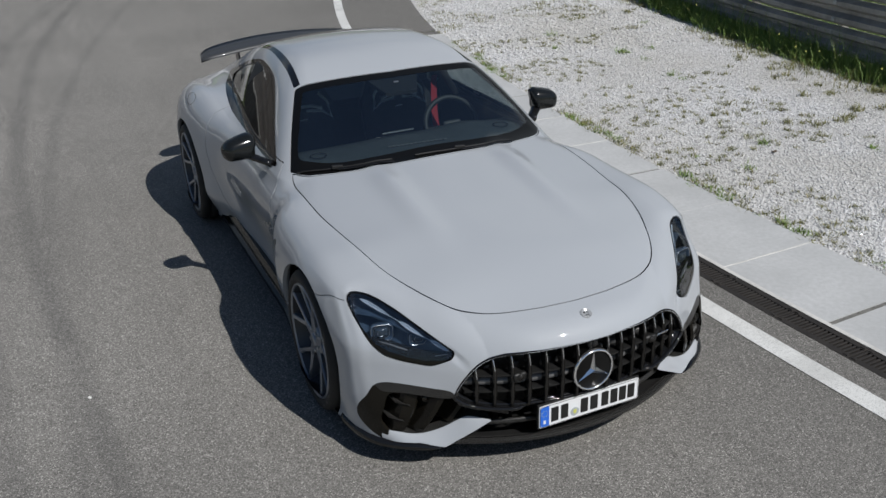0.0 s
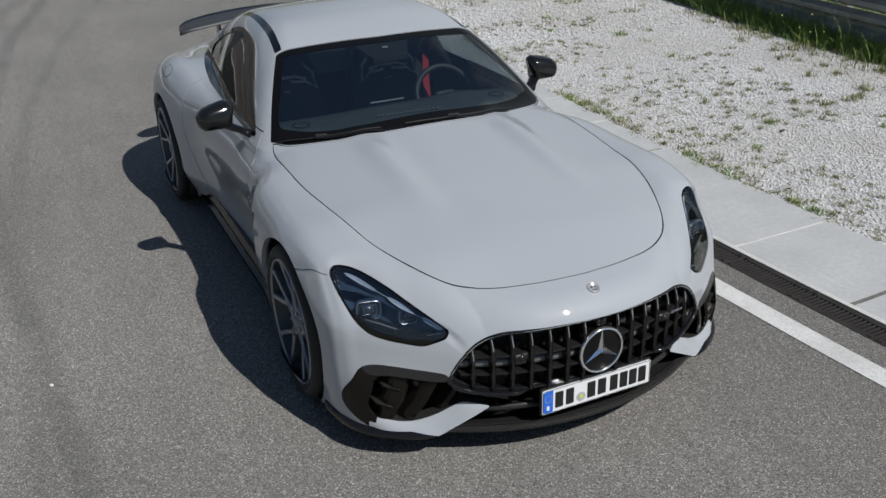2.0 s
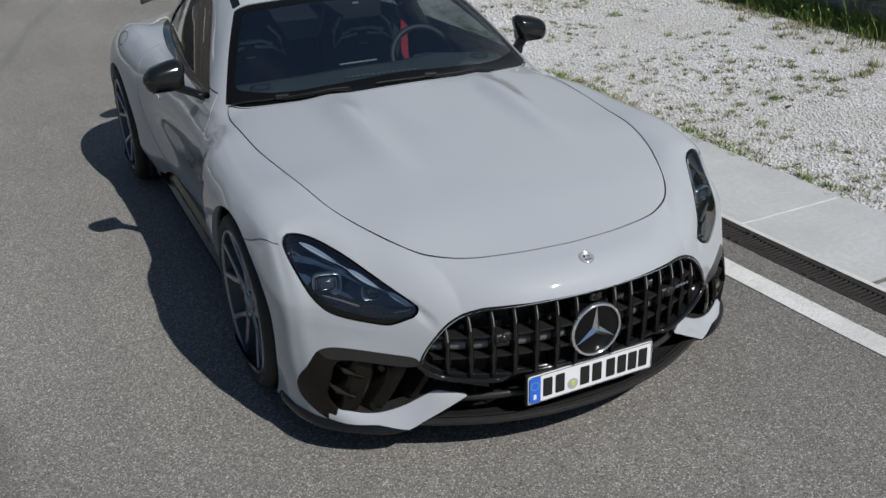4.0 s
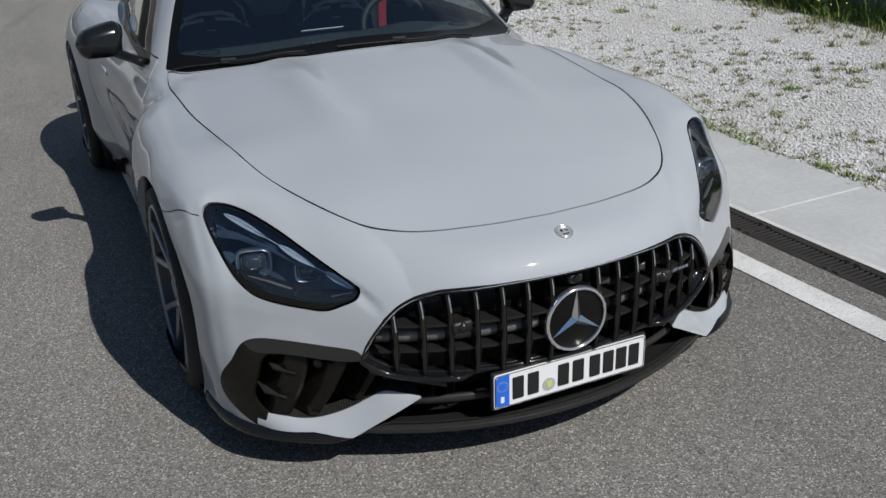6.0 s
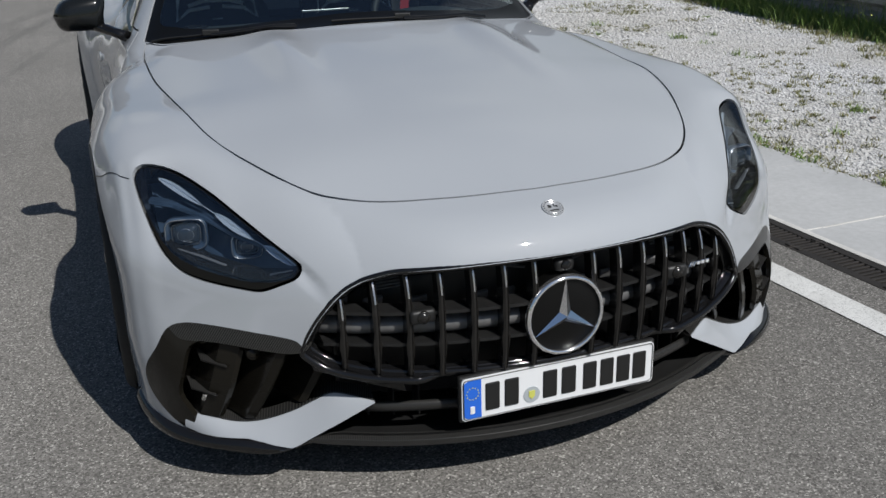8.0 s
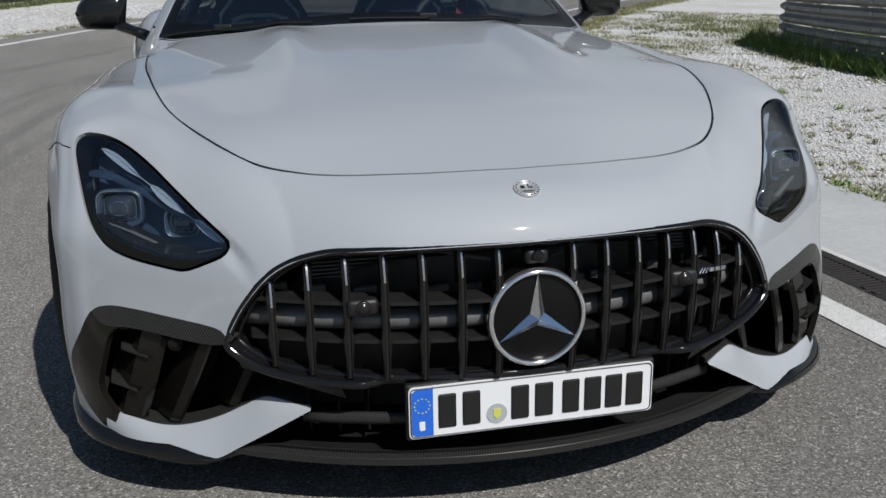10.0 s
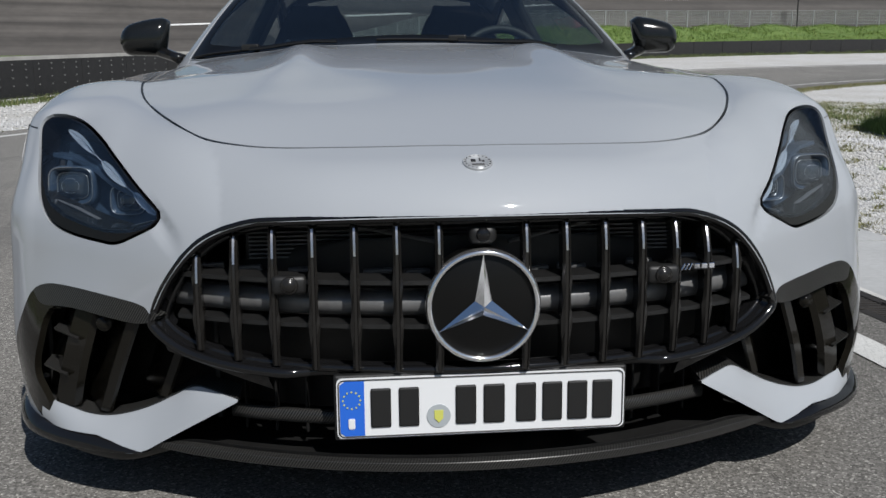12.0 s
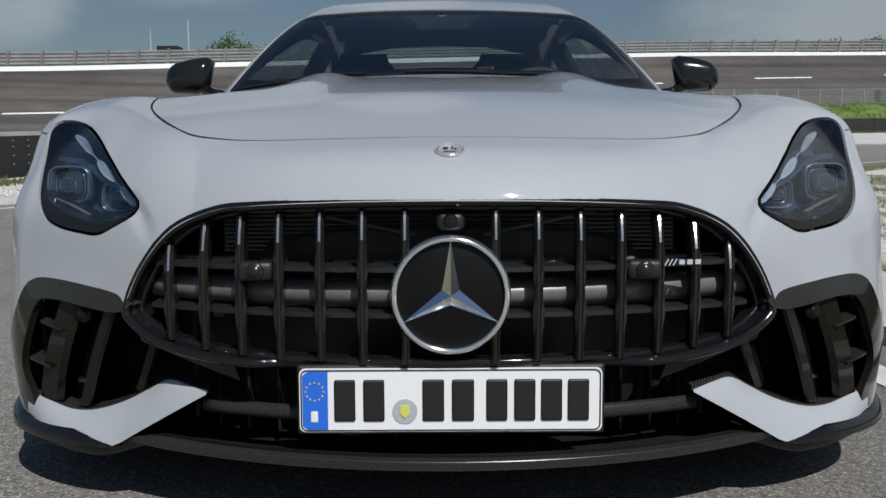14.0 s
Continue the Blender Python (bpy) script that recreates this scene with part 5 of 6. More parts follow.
for s in (-1, 1):
    rows = []
    for y in np.linspace(.49, 2.44, 28):
        x = .914 + .05 * max(0, (.9 - y) / .41) ** 1.5
        rows.append([(s * (x - .03), y, .215), (s * (x - .012), y, .185), (s * (x - .008), y, .165), (s * (x + .012), y, .150), (s * (x + .014), y, .125), (s * (x - .16), y, .118), (s * (x - .16), y, .215)])
    part("side_sill", sweep(bmesh.new(), rows), M_SMOKE, car, "dark gloss sill under the door")

    # door mirror
    bm = bmesh.new()
    rows = []
    for u in np.linspace(0, 1, 15):
        x = -.082 + .172 * u
        end = min(1, math.sqrt(max(0, 1 - max(0, (u - .72) / .28) ** 2.2)) + .02) * min(1, .80 + 1.6 * u)
        zt, zb = (.085 - .044 * u * u) * end, -(.062 - .006 * u) * end
        yf, yb = -.088 * (1 - .25 * u * u) * end, .034 * end
        row = []
        for k in range(20):
            a = 2 * math.pi * k / 20
            c, sn = math.cos(a), math.sin(a)
            c, sn = math.copysign(abs(c) ** .72, c), math.copysign(abs(sn) ** .72, sn)
            row.append((x - .018 * max(0, sn) * (1 - u), (yb if c > 0 else -yf) * c, (zt if sn > 0 else -zb) * sn))
        rows.append(row)
    sweep(bm, rows)
    mm = Matrix.Translation((s * .995, 1.275, .988)) @ Matrix.Rotation(radians(-9 * s), 4, "Z") @ Matrix.Diagonal((s, 1, 1, 1))
    bmesh.ops.transform(bm, matrix=mm, verts=bm.verts)
    bmesh.ops.recalc_face_normals(bm, faces=bm.faces)
    mirror = part("door_mirror", bm, M_MIRRORCAP, car, "black carbon door mirror", True)
    bm = lathe(bmesh.new(), [(.0001, 0), (.062, 0), (.064, -.006)], 32, "y")
    bmesh.ops.scale(bm, vec=(1.25, 1, .78), verts=bm.verts)
    bmesh.ops.transform(bm, matrix=mm @ Matrix.Translation((0, .0375, .004)), verts=bm.verts)
    part("mirror_glass", bm, M_CHROME, mirror, "mirror glass")
    path = [(s * .955, 1.262, .958), (s * .915, 1.235, .938), (s * .865, 1.18, .922), (s * .835, 1.14, .912)]
    part("mirror_arm", tube(bmesh.new(), path, [.040, .033, .030, .033], 12, False, .62), M_GLOSSBLACK, mirror, "", True)
    # door handle, flush
    q = onto_body(np.array([[s * .95, 2.02, .735]]), 6)[0]
    bm = box(bmesh.new(), (.010, .20, .028), (q[0] - s * .002, q[1], q[2]), (0, 0, 0), .004)
    part("door_handle", bm, M_PAINT, car, "flush light grey door handle", True)

# fuel flap seam on the rear wing
for s in (-1,):
    ring = [onto_body(np.array([[s * .95, 2.80 + .085 * math.cos(a), .90 + .055 * math.sin(a)]]), 8)[0] for a in np.linspace(0, 2 * math.pi, 28, endpoint=False)]
    part("fuel_flap_seam", tube(bmesh.new(), ring, .0016, 4, True), M_BLACK, car)

# fixed rear wing
rows = []
for x in .72 * np.sin(np.linspace(-math.pi / 2, math.pi / 2, 61)):
    u = abs(x) / .72
    y, z = 3.60 + .10 * (1 - u * u), .985 + .05 * (1 - u * u) - .012 * max(0, u - .9) * 10 * (u > .9)
    c = .25 * math.sqrt(max(.01, 1 - u**7)) - .01 * u**4
    rows.append([(x, y - c / 2, z + .002), (x, y - c / 4, z + .020), (x, y, z + .026), (x, y + c / 4, z + .034), (x, y + c / 2, z + .050), (x, y + c / 4, z + .016), (x, y, z - .002), (x, y - c / 4, z - .010)])
wing = part("rear_wing", sweep(bmesh.new(), rows), M_WING, car, "dark grey fixed rear wing", True)
for s in (-1, 1):
    zt = float(top_z(s * .42, 3.62))
    bm = box(bmesh.new(), (.014, .11, 1.01 - zt + .02), (s * .42, 3.64, (zt + 1.01) / 2 - .005), (-14, 0, 0), .004)
    part("wing_strut", bm, M_GLOSSBLACK, wing)

# wipers
for pts in (((-.755, .925), (-.62, .855), (-.42, .785), (-.18, .745)), ((-.13, .745), (.06, .735), (.30, .748), (.57, .80))):
    path = []
    for a, b in zip(pts, pts[1:]):
        for u in (0, .33, .66):
            x, y = a[0] + (b[0] - a[0]) * u, a[1] + (b[1] - a[1]) * u
            path.append((x, y, float(top_z(x, y)) + .005))
    arm = part("wiper", tube(bmesh.new(), path, .007, 6, False, .7), M_BLACK, car, "black windscreen wiper")
    mid = path[4]
    part("wiper_joint", box(bmesh.new(), (.06, .02, .022), (mid[0], mid[1] - .004, mid[2] + .006), (0, 0, -16), .004), M_BLACK, arm)
    path2 = [(p[0], p[1] - .022 - .03 * k / len(path), float(top_z(p[0], p[1] - .03)) + .012) for k, p in enumerate(path[4:])]
    part("wiper_arm", tube(bmesh.new(), path2, .006, 6), M_GLOSSBLACK, arm)
rows = []
for x in np.linspace(-.765, .765, 31):
    y0 = float(np.interp(abs(x), (0, .2, .4, .55, .70, .775), (.71, .715, .74, .79, .862, .952)))
    z0 = float(top_z(x, y0))
    rows.append([(x, y0 - .004, z0 - .006), (x, y0 + .02, z0 - .002), (x, y0 + .05, z0 + .002), (x, y0 + .05, z0 - .03), (x, y0 - .004, z0 - .03)])
part("cowl", sweep(bmesh.new(), rows), M_BLACK, car, "black plastic cowl under the wipers")

# ---- cabin ----
part("cabin_floor", box(bmesh.new(), (1.5, 2.4, .03), (0, 1.75, .30), (0, 0, 0), .01), M_DASH, car)
part("bulkhead", box(bmesh.new(), (1.45, .06, .62), (0, .84, .55), (0, 0, 0), .01), M_DASH, car)
rows = []
for x in np.linspace(-.70, .70, 29):
    u = abs(x) / .70
    y0 = .80 + .16 * u * u
    hump = .025 * math.exp(-((x - .38) / .15) ** 2) + .012 * math.exp(-((x + .02) / .2) ** 2)
    rows.append([(x, y0, .895), (x, y0 + .12, .925), (x, 1.16, .925 + hump), (x, 1.25, .915 + hump), (x, 1.28, .85), (x, 1.22, .60), (x, .84, .58)])
part("dashboard", sweep(bmesh.new(), rows), M_DASHTOP, car, "dark grey leather dashboard", True)
part("screen_panel", box(bmesh.new(), (.20, .02, .26), (-.03, 1.30, .78), (-38, 0, 0), .006), M_PANEL, car, "central touch screen")
part("screen_edge", box(bmesh.new(), (.20, .012, .008), (-.04, 1.21, .955), (0, 0, 0), .002), M_SILVER, car)
bm = bmesh.new()
for k in range(14):
    box(bm, (.016, .012, .004), (-.17 + .026 * k, 1.02 - .002 * k, .936), (8, 0, 0))
part("demister_slots", bm, M_BEAM, car)
for s in (-1, 1):
    bm = tube(bmesh.new(), [(s * .58 + .045 * math.cos(a), 1.08 + .045 * math.sin(a), .935) for a in np.linspace(0, 2 * math.pi, 20, endpoint=False)], .003, 6, True)
    part("dash_vent", bm, M_SLAT, car)
bm = tube(bmesh.new(), [(.40 + .175 * math.cos(a), 1.40 + .165 * math.sin(a) * .42, .885 + .165 * math.sin(a) * .91) for a in np.linspace(0, 2 * math.pi, 40, endpoint=False)], .017, 10, True)
wheel_rim = part("steering_wheel", bm, M_DASH, car, "black leather steering wheel", True)
part("steering_boss", box(bmesh.new(), (.13, .05, .12), (.40, 1.38, .85), (-25, 0, 0), .02, 3), M_DASH, wheel_rim)
for dx in (-1, 1):
    part("steering_spoke", box(bmesh.new(), (.11, .02, .03), (.40 + dx * .11, 1.39, .87), (-25, 0, 0), .006), M_SLAT, wheel_rim)


def seat(x):
    s = new("seat")
    s.parent = car
    s.empty_display_size = 0.1
    tagged(s, "black leather sports seat with silver trim")
    part("cushion", box(bmesh.new(), (.46, .52, .16), (x, 1.72, .46), (6, 0, 0), .05, 4), M_DASH, s, "", True)
    rows = []
    for z in np.linspace(.45, 1.185, 22):
        u = (z - .45) / .735
        w = .25 if u < .62 else .25 - .13 * ((u - .62) / .38) ** .8
        if u > .93:
            w *= .9
        y = 1.95 + .26 * u
        rows.append([(x - w, y - .05, z), (x - w * .75, y - .015, z), (x + w * .75, y - .015, z), (x + w, y - .05, z), (x + w, y + .05, z), (x, y + .09, z), (x - w, y + .05, z)])
    back = part("backrest", sweep(bmesh.new(), rows), M_DASH, s, "", True)
    for d in (-1, 1):
        pts = [(x + d * .03, 2.045, .915), (x + d * .13, 2.035, .905), (x + d * .19, 2.015, .86), (x + d * .175, 2.04, .955), (x + d * .12, 2.06, 1.02)]
        part("seat_trim", tube(bmesh.new(), pts, .0095, 6), M_TRIM, s, "silver seat trim")
    part("seat_bridge", tube(bmesh.new(), [(x - .13, 2.03, .925), (x - .06, 2.04, .945), (x + .06, 2.04, .945), (x + .13, 2.03, .925)], .011, 6), M_TRIM, s, "silver seat trim")
    part("seat_mark", box(bmesh.new(), (.05, .004, .006), (x, 2.03, .86), (0, 0, 0)), M_TRIM, s)
    return s


seat(.30)
seat(-.38)
rows = []
for u in np.linspace(0, 1, 14):
    x, y, z = .63 - .16 * u, 2.16 - .45 * u + .06 * math.sin(3.1 * u), 1.0 - .46 * u
    rows.append([(x - .026, y - .012, z), (x + .026, y + .004, z), (x + .026, y + .008, z), (x - .026, y - .008, z)])
part("seat_belt", sweep(bmesh.new(), rows), M_RED, car, "red seat belt")
part("belt_guide", tube(bmesh.new(), [(.63 + .045 * math.cos(a), 2.17, 1.0 + .045 * math.sin(a)) for a in np.linspace(0, 2 * math.pi, 20, endpoint=False)], .009, 6, True), M_TRIM, car)
for s in (-1, 1):
    part("pillar_panel", box(bmesh.new(), (.05, .30, .40), (s * .655, 2.18, 1.04), (0, s * -28, 0), .02), M_DASH, car)
part("rear_shelf", box(bmesh.new(), (1.25, .9, .04), (0, 2.85, .86), (4, 0, 0), .01), M_DASH, car)
part("rear_partition", box(bmesh.new(), (1.3, .05, .55), (0, 2.44, .58), (-10, 0, 0), .01), M_DASH, car)
for s in (-1, 1):
    part("door_card", box(bmesh.new(), (.06, 1.3, .55), (s * .80, 1.75, .60), (0, 0, 0), .02), M_DASH, car)
bm = bmesh.new()
v = [bm.verts.new((x, y, float(top_z(x, y)) - d)) for d in (.008, .03) for x, y in ((-.17, 1.385), (.17, 1.385), (.10, 1.22), (-.10, 1.22))]
for f in ((0, 1, 2, 3), (7, 6, 5, 4), (0, 4, 5, 1), (1, 5, 6, 2), (2, 6, 7, 3), (3, 7, 4, 0)):
    bm.faces.new([v[k] for k in f])
housing = part("camera_housing", bm, M_BLACK, car, "black sensor housing behind the windscreen")
part("inside_mirror", box(bmesh.new(), (.16, .02, .05), (0, 1.50, 1.235), (10, 0, 0), .012, 3), M_GLOSSBLACK, car, "inside mirror")
part("sensor_window", box(bmesh.new(), (.03, .012, .004), (0, 1.30, float(top_z(0, 1.30)) - .004), (25, 0, 0)), M_SILVER, housing)
rows = []
for y in np.linspace(1.46, 2.52, 12):
    rows.append([(x, y, float(top_z(x, y)) - .035 - t) for t in (0, .02) for x in ((-.48, -.24, 0, .24, .48) if t == 0 else (.48, .24, 0, -.24, -.48))])
part("headliner", sweep(bmesh.new(), rows), M_DASH, car, "dark roof lining", True)

# dark seal in the bonnet gap
edge_line = HOOD[(HOOD[:, 0] > .001)]
edge_line = np.vstack([edge_line, edge_line[::-1] * [-1, 1]])
seal = np.stack([edge_line[:, 0], edge_line[:, 1], top_z(edge_line[:, 0], edge_line[:, 1])], 1)
seal = seal - field_normal(seal) * .0105
part("bonnet_seal", tube(bmesh.new(), [tuple(q) for q in seal], .0060, 6, True), M_DISCBLACK, car, "black rubber seal in the bonnet gap")


# ---- concrete edge, drain, gravel, plants ----
def bend_frame(r, a):
    """A pose on the bend whose x points outwards from its centre and y along it."""
    x, y = bend_point(r, a)
    return Matrix.Translation((x, y, float(ground_z(x, y)))) @ Matrix.Rotation(math.pi - a, 4, "Z")


ring_sheet("road_edge", [30.85, 31.2, 31.787], 12.6, 120, -.001, M_ASPHALT, "asphalt margin beside the edge line")
edge = thing("concrete_edge", "pale concrete slabs along the road edge with joints", "kerb", (2.1, 0, 0), "", "structure")
rng = np.random.default_rng(5)
for k in range(-8, 12):
    a0, a1 = radians(-3.087 + 1.524 * k), radians(-3.087 + 1.524 * (k + 1))
    if math.degrees(a1) > 12.7:
        break
    g0 = .0006 if k % 3 == 0 else .00006
    g1 = .0006 if (k + 1) % 3 == 0 else .00006
    lift = float(rng.uniform(-.002, .002))
    bm = bmesh.new()
    ring = []
    for a in np.linspace(a0 + g0, a1 - g1, 4):
        row = []
        for r in (31.60, 31.596, 30.806, 30.80):
            x, y = bend_point(r, a)
            row.append((x, y, (.002 if r in (31.596, 30.806) else -.004) + lift))
        xo, yo = bend_point(30.80, a)
        xi, yi = bend_point(31.60, a)
        row += [(xo, yo, -.12), (xi, yi, -.12)]
        ring.append(row)
    ob = part("slab", sweep(bm, ring), M_CONCRETE, edge)
    ob.matrix_parent_inverse = edge.matrix_world.inverted()
ring_sheet("slab_joint", [30.82, 31.58], -16, 12.6, -.008, M_GRIT, "dark gritty joints between the slabs")
for k in range(-8, 11):
    if k % 3:
        a = radians(-3.087 + 1.524 * k)
        bm = bmesh.new()
        for i in range(7):
            box(bm, (.115, .010 + .004 * (i % 2), .006), (-.345 + .115 * i, .001 * (i % 3), .0006), (0, 0, 0), .002, 1)
        ob = part("joint_mortar", bm, M_JOINT, edge)
        ob.matrix_world = bend_frame(31.2, a)
ring_sheet("channel_edge", [31.572, 31.603], -16, 12.6, .004, M_JOINT, "pale cement edge along the drain")

grate_bm = bmesh.new()
for x0, w in ((-.070, .042), (.070, .042)):
    box(grate_bm, (w, .496, .03), (x0, 0, -.013), (0, 0, 0), .002, 1)
for k in range(19):
    box(grate_bm, (.106, .0135, .018), (0, -.240 + .0267 * k, -.0095), (0, 0, 0), .0015, 1)
for k in (-1, 1):
    for x0 in (-.066, .066):
        box(grate_bm, (.022, .03, .006), (x0, k * .225, .004), (0, 0, 0), .002, 1)
grate = part("drain_grate", grate_bm, M_IRON)
tagged(grate, "dark cast iron slotted drain grate set along the slabs", "drain grate", "grates of the drain")
for k in range(-16, 14):
    a = radians(.457 + .9085 * k)
    if k == -16:
        grate.matrix_world = bend_frame(31.693, a)
    elif math.degrees(a) < 12.4:
        copy_thing(grate, bend_frame(31.693, a))
ring_sheet("drain_channel", [31.602, 31.784], -14, 12.6, -.029, M_PIT, "dark channel under the drain grates")
for r in (31.602, 31.784):
    verts, faces = [], []
    for i in range(61):
        x, y = bend_point(r, radians(-14 + 26.6 * i / 60))
        verts += [(x, y, -.08), (x, y, -.004)]
    faces = [(2 * i, 2 * i + 2, 2 * i + 3, 2 * i + 1) for i in range(60)]
    tagged(part_data("channel_side", verts, faces, M_PIT), "dark wall of the drain channel", "drain", "", "structure")


def stuff_mesh(name, verts, faces, mat, label, category):
    """Many small pieces as one mesh; faces all have the same number of corners."""
    me = bpy.data.meshes.new(name)
    n, k = faces.shape
    me.vertices.add(len(verts))
    me.vertices.foreach_set("co", verts.astype(np.float32).ravel())
    me.loops.add(n * k)
    me.loops.foreach_set("vertex_index", faces.astype(np.int32).ravel())
    me.polygons.add(n)
    me.polygons.foreach_set("loop_start", np.arange(0, n * k, k, dtype=np.int32))
    me.update(calc_edges=True)
    me.materials.append(mat)
    return tagged(new(name, me), label, category, "", "stuff")


def scatter(n, r0, r1, a0, a1, power=1.0):
    """Random places on the bend: x, y, level."""
    r = r0 + (r1 - r0) * rng.random(n)
    a = np.radians(a0 + (a1 - a0) * rng.random(n) ** power)
    x, y = BEND[0] - r * np.cos(a), BEND[1] + r * np.sin(a)
    return x, y, ground_z(x, y)


def stones(name, n, r0, r1, a0, a1, size, label):
    x, y, z = scatter(n, r0, r1, a0, a1)
    base = np.array([(1, 0, 0), (0, 1, 0), (-1, 0, 0), (0, -1, 0), (0, 0, 1), (0, 0, -1)], float)
    tri = np.array([(0, 1, 4), (1, 2, 4), (2, 3, 4), (3, 0, 4), (1, 0, 5), (2, 1, 5), (3, 2, 5), (0, 3, 5)])
    s = size * (.45 + rng.random(n) ** 2.2 * 1.15)
    v = base[None] * (s[:, None, None] * (.65 + .7 * rng.random((n, 6, 1))))
    v = v + rng.normal(0, .22, (n, 6, 3)) * s[:, None, None]
    t = rng.random(n) * 6.283
    c, sn = np.cos(t)[:, None], np.sin(t)[:, None]
    vx, vy, vz = v[..., 0] * c - v[..., 1] * sn, v[..., 0] * sn + v[..., 1] * c, v[..., 2] * .62
    out = np.stack([vx + x[:, None], vy + y[:, None], vz + (z - .012 + .25 * s)[:, None]], -1)
    faces = (tri[None] + 6 * np.arange(n)[:, None, None]).reshape(-1, 3)
    return stuff_mesh(name, out.reshape(-1, 3), faces, M_STONE, label, "gravel")


stones("gravel_stones", 135000, 27.5, 30.84, -4.5, 9.0, .0080, "loose pale crushed stones on the gravel strip")
stones("gravel_stones", 42000, 26.9, 30.84, 9.0, 26, .014, "loose pale crushed stones further along the strip")
stones("gravel_stones", 5000, 41.6, 47, 18, 36, .03, "loose pale stones on the outer run-off")


def blades(name, x, y, z, height, width, lean, per, spread, mat, label, category):
    """Tufts of thin bent blades at the given places."""
    n = len(x) * per
    bx = np.repeat(x, per) + rng.normal(0, 1, n) * spread
    by = np.repeat(y, per) + rng.normal(0, 1, n) * spread
    bz = np.repeat(z, per) - .014
    h = height * (.4 + .8 * rng.random(n)) * np.repeat(.5 + .9 * rng.random(len(x)), per)
    t = rng.random(n) * 6.283
    d = np.stack([np.cos(t), np.sin(t)], 1)
    off = lean * (.3 + rng.random(n)) * h
    w = width * (.6 + .8 * rng.random(n))
    side = np.stack([-d[:, 1], d[:, 0]], 1) * w[:, None]
    base = np.stack([bx, by], 1)
    mid = base + d * (off * .35)[:, None]
    tip = base + d * off[:, None]
    v = np.stack([np.c_[base - side, bz], np.c_[base + side, bz], np.c_[mid + side * .7, bz + h * .55], np.c_[mid - side * .7, bz + h * .55], np.c_[tip + side * .12, bz + h * .95], np.c_[tip - side * .12, bz + h * .95]], 1)
    f = np.array([(0, 1, 2, 3), (3, 2, 4, 5)])
    faces = (f[None] + 6 * np.arange(n)[:, None, None]).reshape(-1, 4)
    return stuff_mesh(name, v.reshape(-1, 3), faces, mat, label, category)


def patchy(x, y, z, scale, level):
    """Keeps the places where a slow noise is high."""
    keep = np.array([noise.noise((a * scale, b * scale, 3.7)) for a, b in zip(x, y)]) > level
    return x[keep], y[keep], z[keep]


blades("dry_weeds", *patchy(*scatter(800, 28.7, 30.8, -4.5, 11), .8, -.2), .030, .0032, 1.5, 20, .018, M_WEED, "small dry weed tufts in the gravel", "weeds")
blades("dry_weeds", *patchy(*scatter(170, 27.5, 29.2, -4.5, 16), .7, -.1), .05, .004, 1.4, 40, .035, M_WEED, "sparse dry weeds in the gravel strip", "weeds")
blades("green_weeds", *patchy(*scatter(55, 28.0, 30.75, -4.5, 12), 1.1, -.05), .05, .004, 1.4, 30, .035, M_GRASS, "scattered green weed clumps in the gravel", "weeds")
blades("dry_weeds", *patchy(*scatter(900, 28.2, 30.8, 11, 24), .5, -.1), .04, .004, 1.3, 14, .035, M_WEED, "dry weeds further along the gravel strip", "weeds")
blades("edge_weeds", *patchy(*scatter(190, 30.68, 30.83, -4.5, 12), 2.2, -.05), .032, .004, 1.3, 22, .026, M_GRASS, "green weeds along the concrete edge", "weeds")
blades("edge_weeds", *patchy(*scatter(220, 30.62, 30.82, -4.5, 12), 2.2, -.3), .03, .0035, 1.3, 16, .026, M_WEED, "dry weeds along the concrete edge", "weeds")
blades("edge_weeds", *scatter(700, 30.3, 30.95, 24, 62), .07, .006, 1.2, 16, .10, M_WEED, "dry grass along the inner road edge", "weeds")
blades("edge_weeds", *patchy(*scatter(300, 41.5, 41.9, 14, 40), 1.0, -.1), .06, .006, 1.2, 16, .08, M_WEED, "dry weeds along the outer road edge", "weeds")
blades("dry_weeds", *patchy(*scatter(2600, 24.5, 30.6, 18, 40), .45, -.12), .05, .005, 1.3, 14, .09, M_WEED, "dry weeds on the inner gravel", "weeds")
blades("green_patches", *patchy(*scatter(520, 25.0, 29.5, 20, 38), .5, .02), .07, .006, 1.0, 22, .14, M_ROUGHGRASS, "green grass patches on the gravel", "grass")
blades("verge_grass", *scatter(1900, 26.95, 27.42, -8, 24.5), .16, .0042, .8, 18, .07, M_GRASS, "green grass along the guard rail foot", "grass")
blades("verge_grass", *scatter(380, 27.0, 27.38, -8, 24.5), .36, .003, .6, 7, .05, M_GRASS, "tall thin grass stalks at the guard rail", "grass")
blades("verge_grass", *patchy(*scatter(600, 27.3, 27.75, -8, 25), 1.4, -.1), .05, .0045, 1.1, 16, .06, M_WEED, "low dry grass at the gravel's edge", "grass")
blades("meadow_grass", *scatter(3500, 20.5, 26.6, -8, 26), .22, .008, .8, 9, .12, M_GRASS, "green meadow behind the guard rail", "grass")
ring_sheet("verge", [12, 18, 22, 25, 27.32], -70, 24.2, .004, M_SOIL, "grassy soil behind and under the guard rail")
fx, fy, fz = scatter(150, 27.0, 27.45, -6, 22)
fh = .12 + .18 * rng.random(150)
fl = np.stack([np.stack([fx + dx, fy + dy, fz + fh + dz], 1) for dx, dy, dz in ((-.012, 0, 0), (.012, 0, 0), (0, .01, .014))], 1)
stuff_mesh("verge_flowers", fl.reshape(-1, 3), np.arange(450).reshape(-1, 3), M_YELLOW, "small yellow flowers in the verge grass", "flowers")
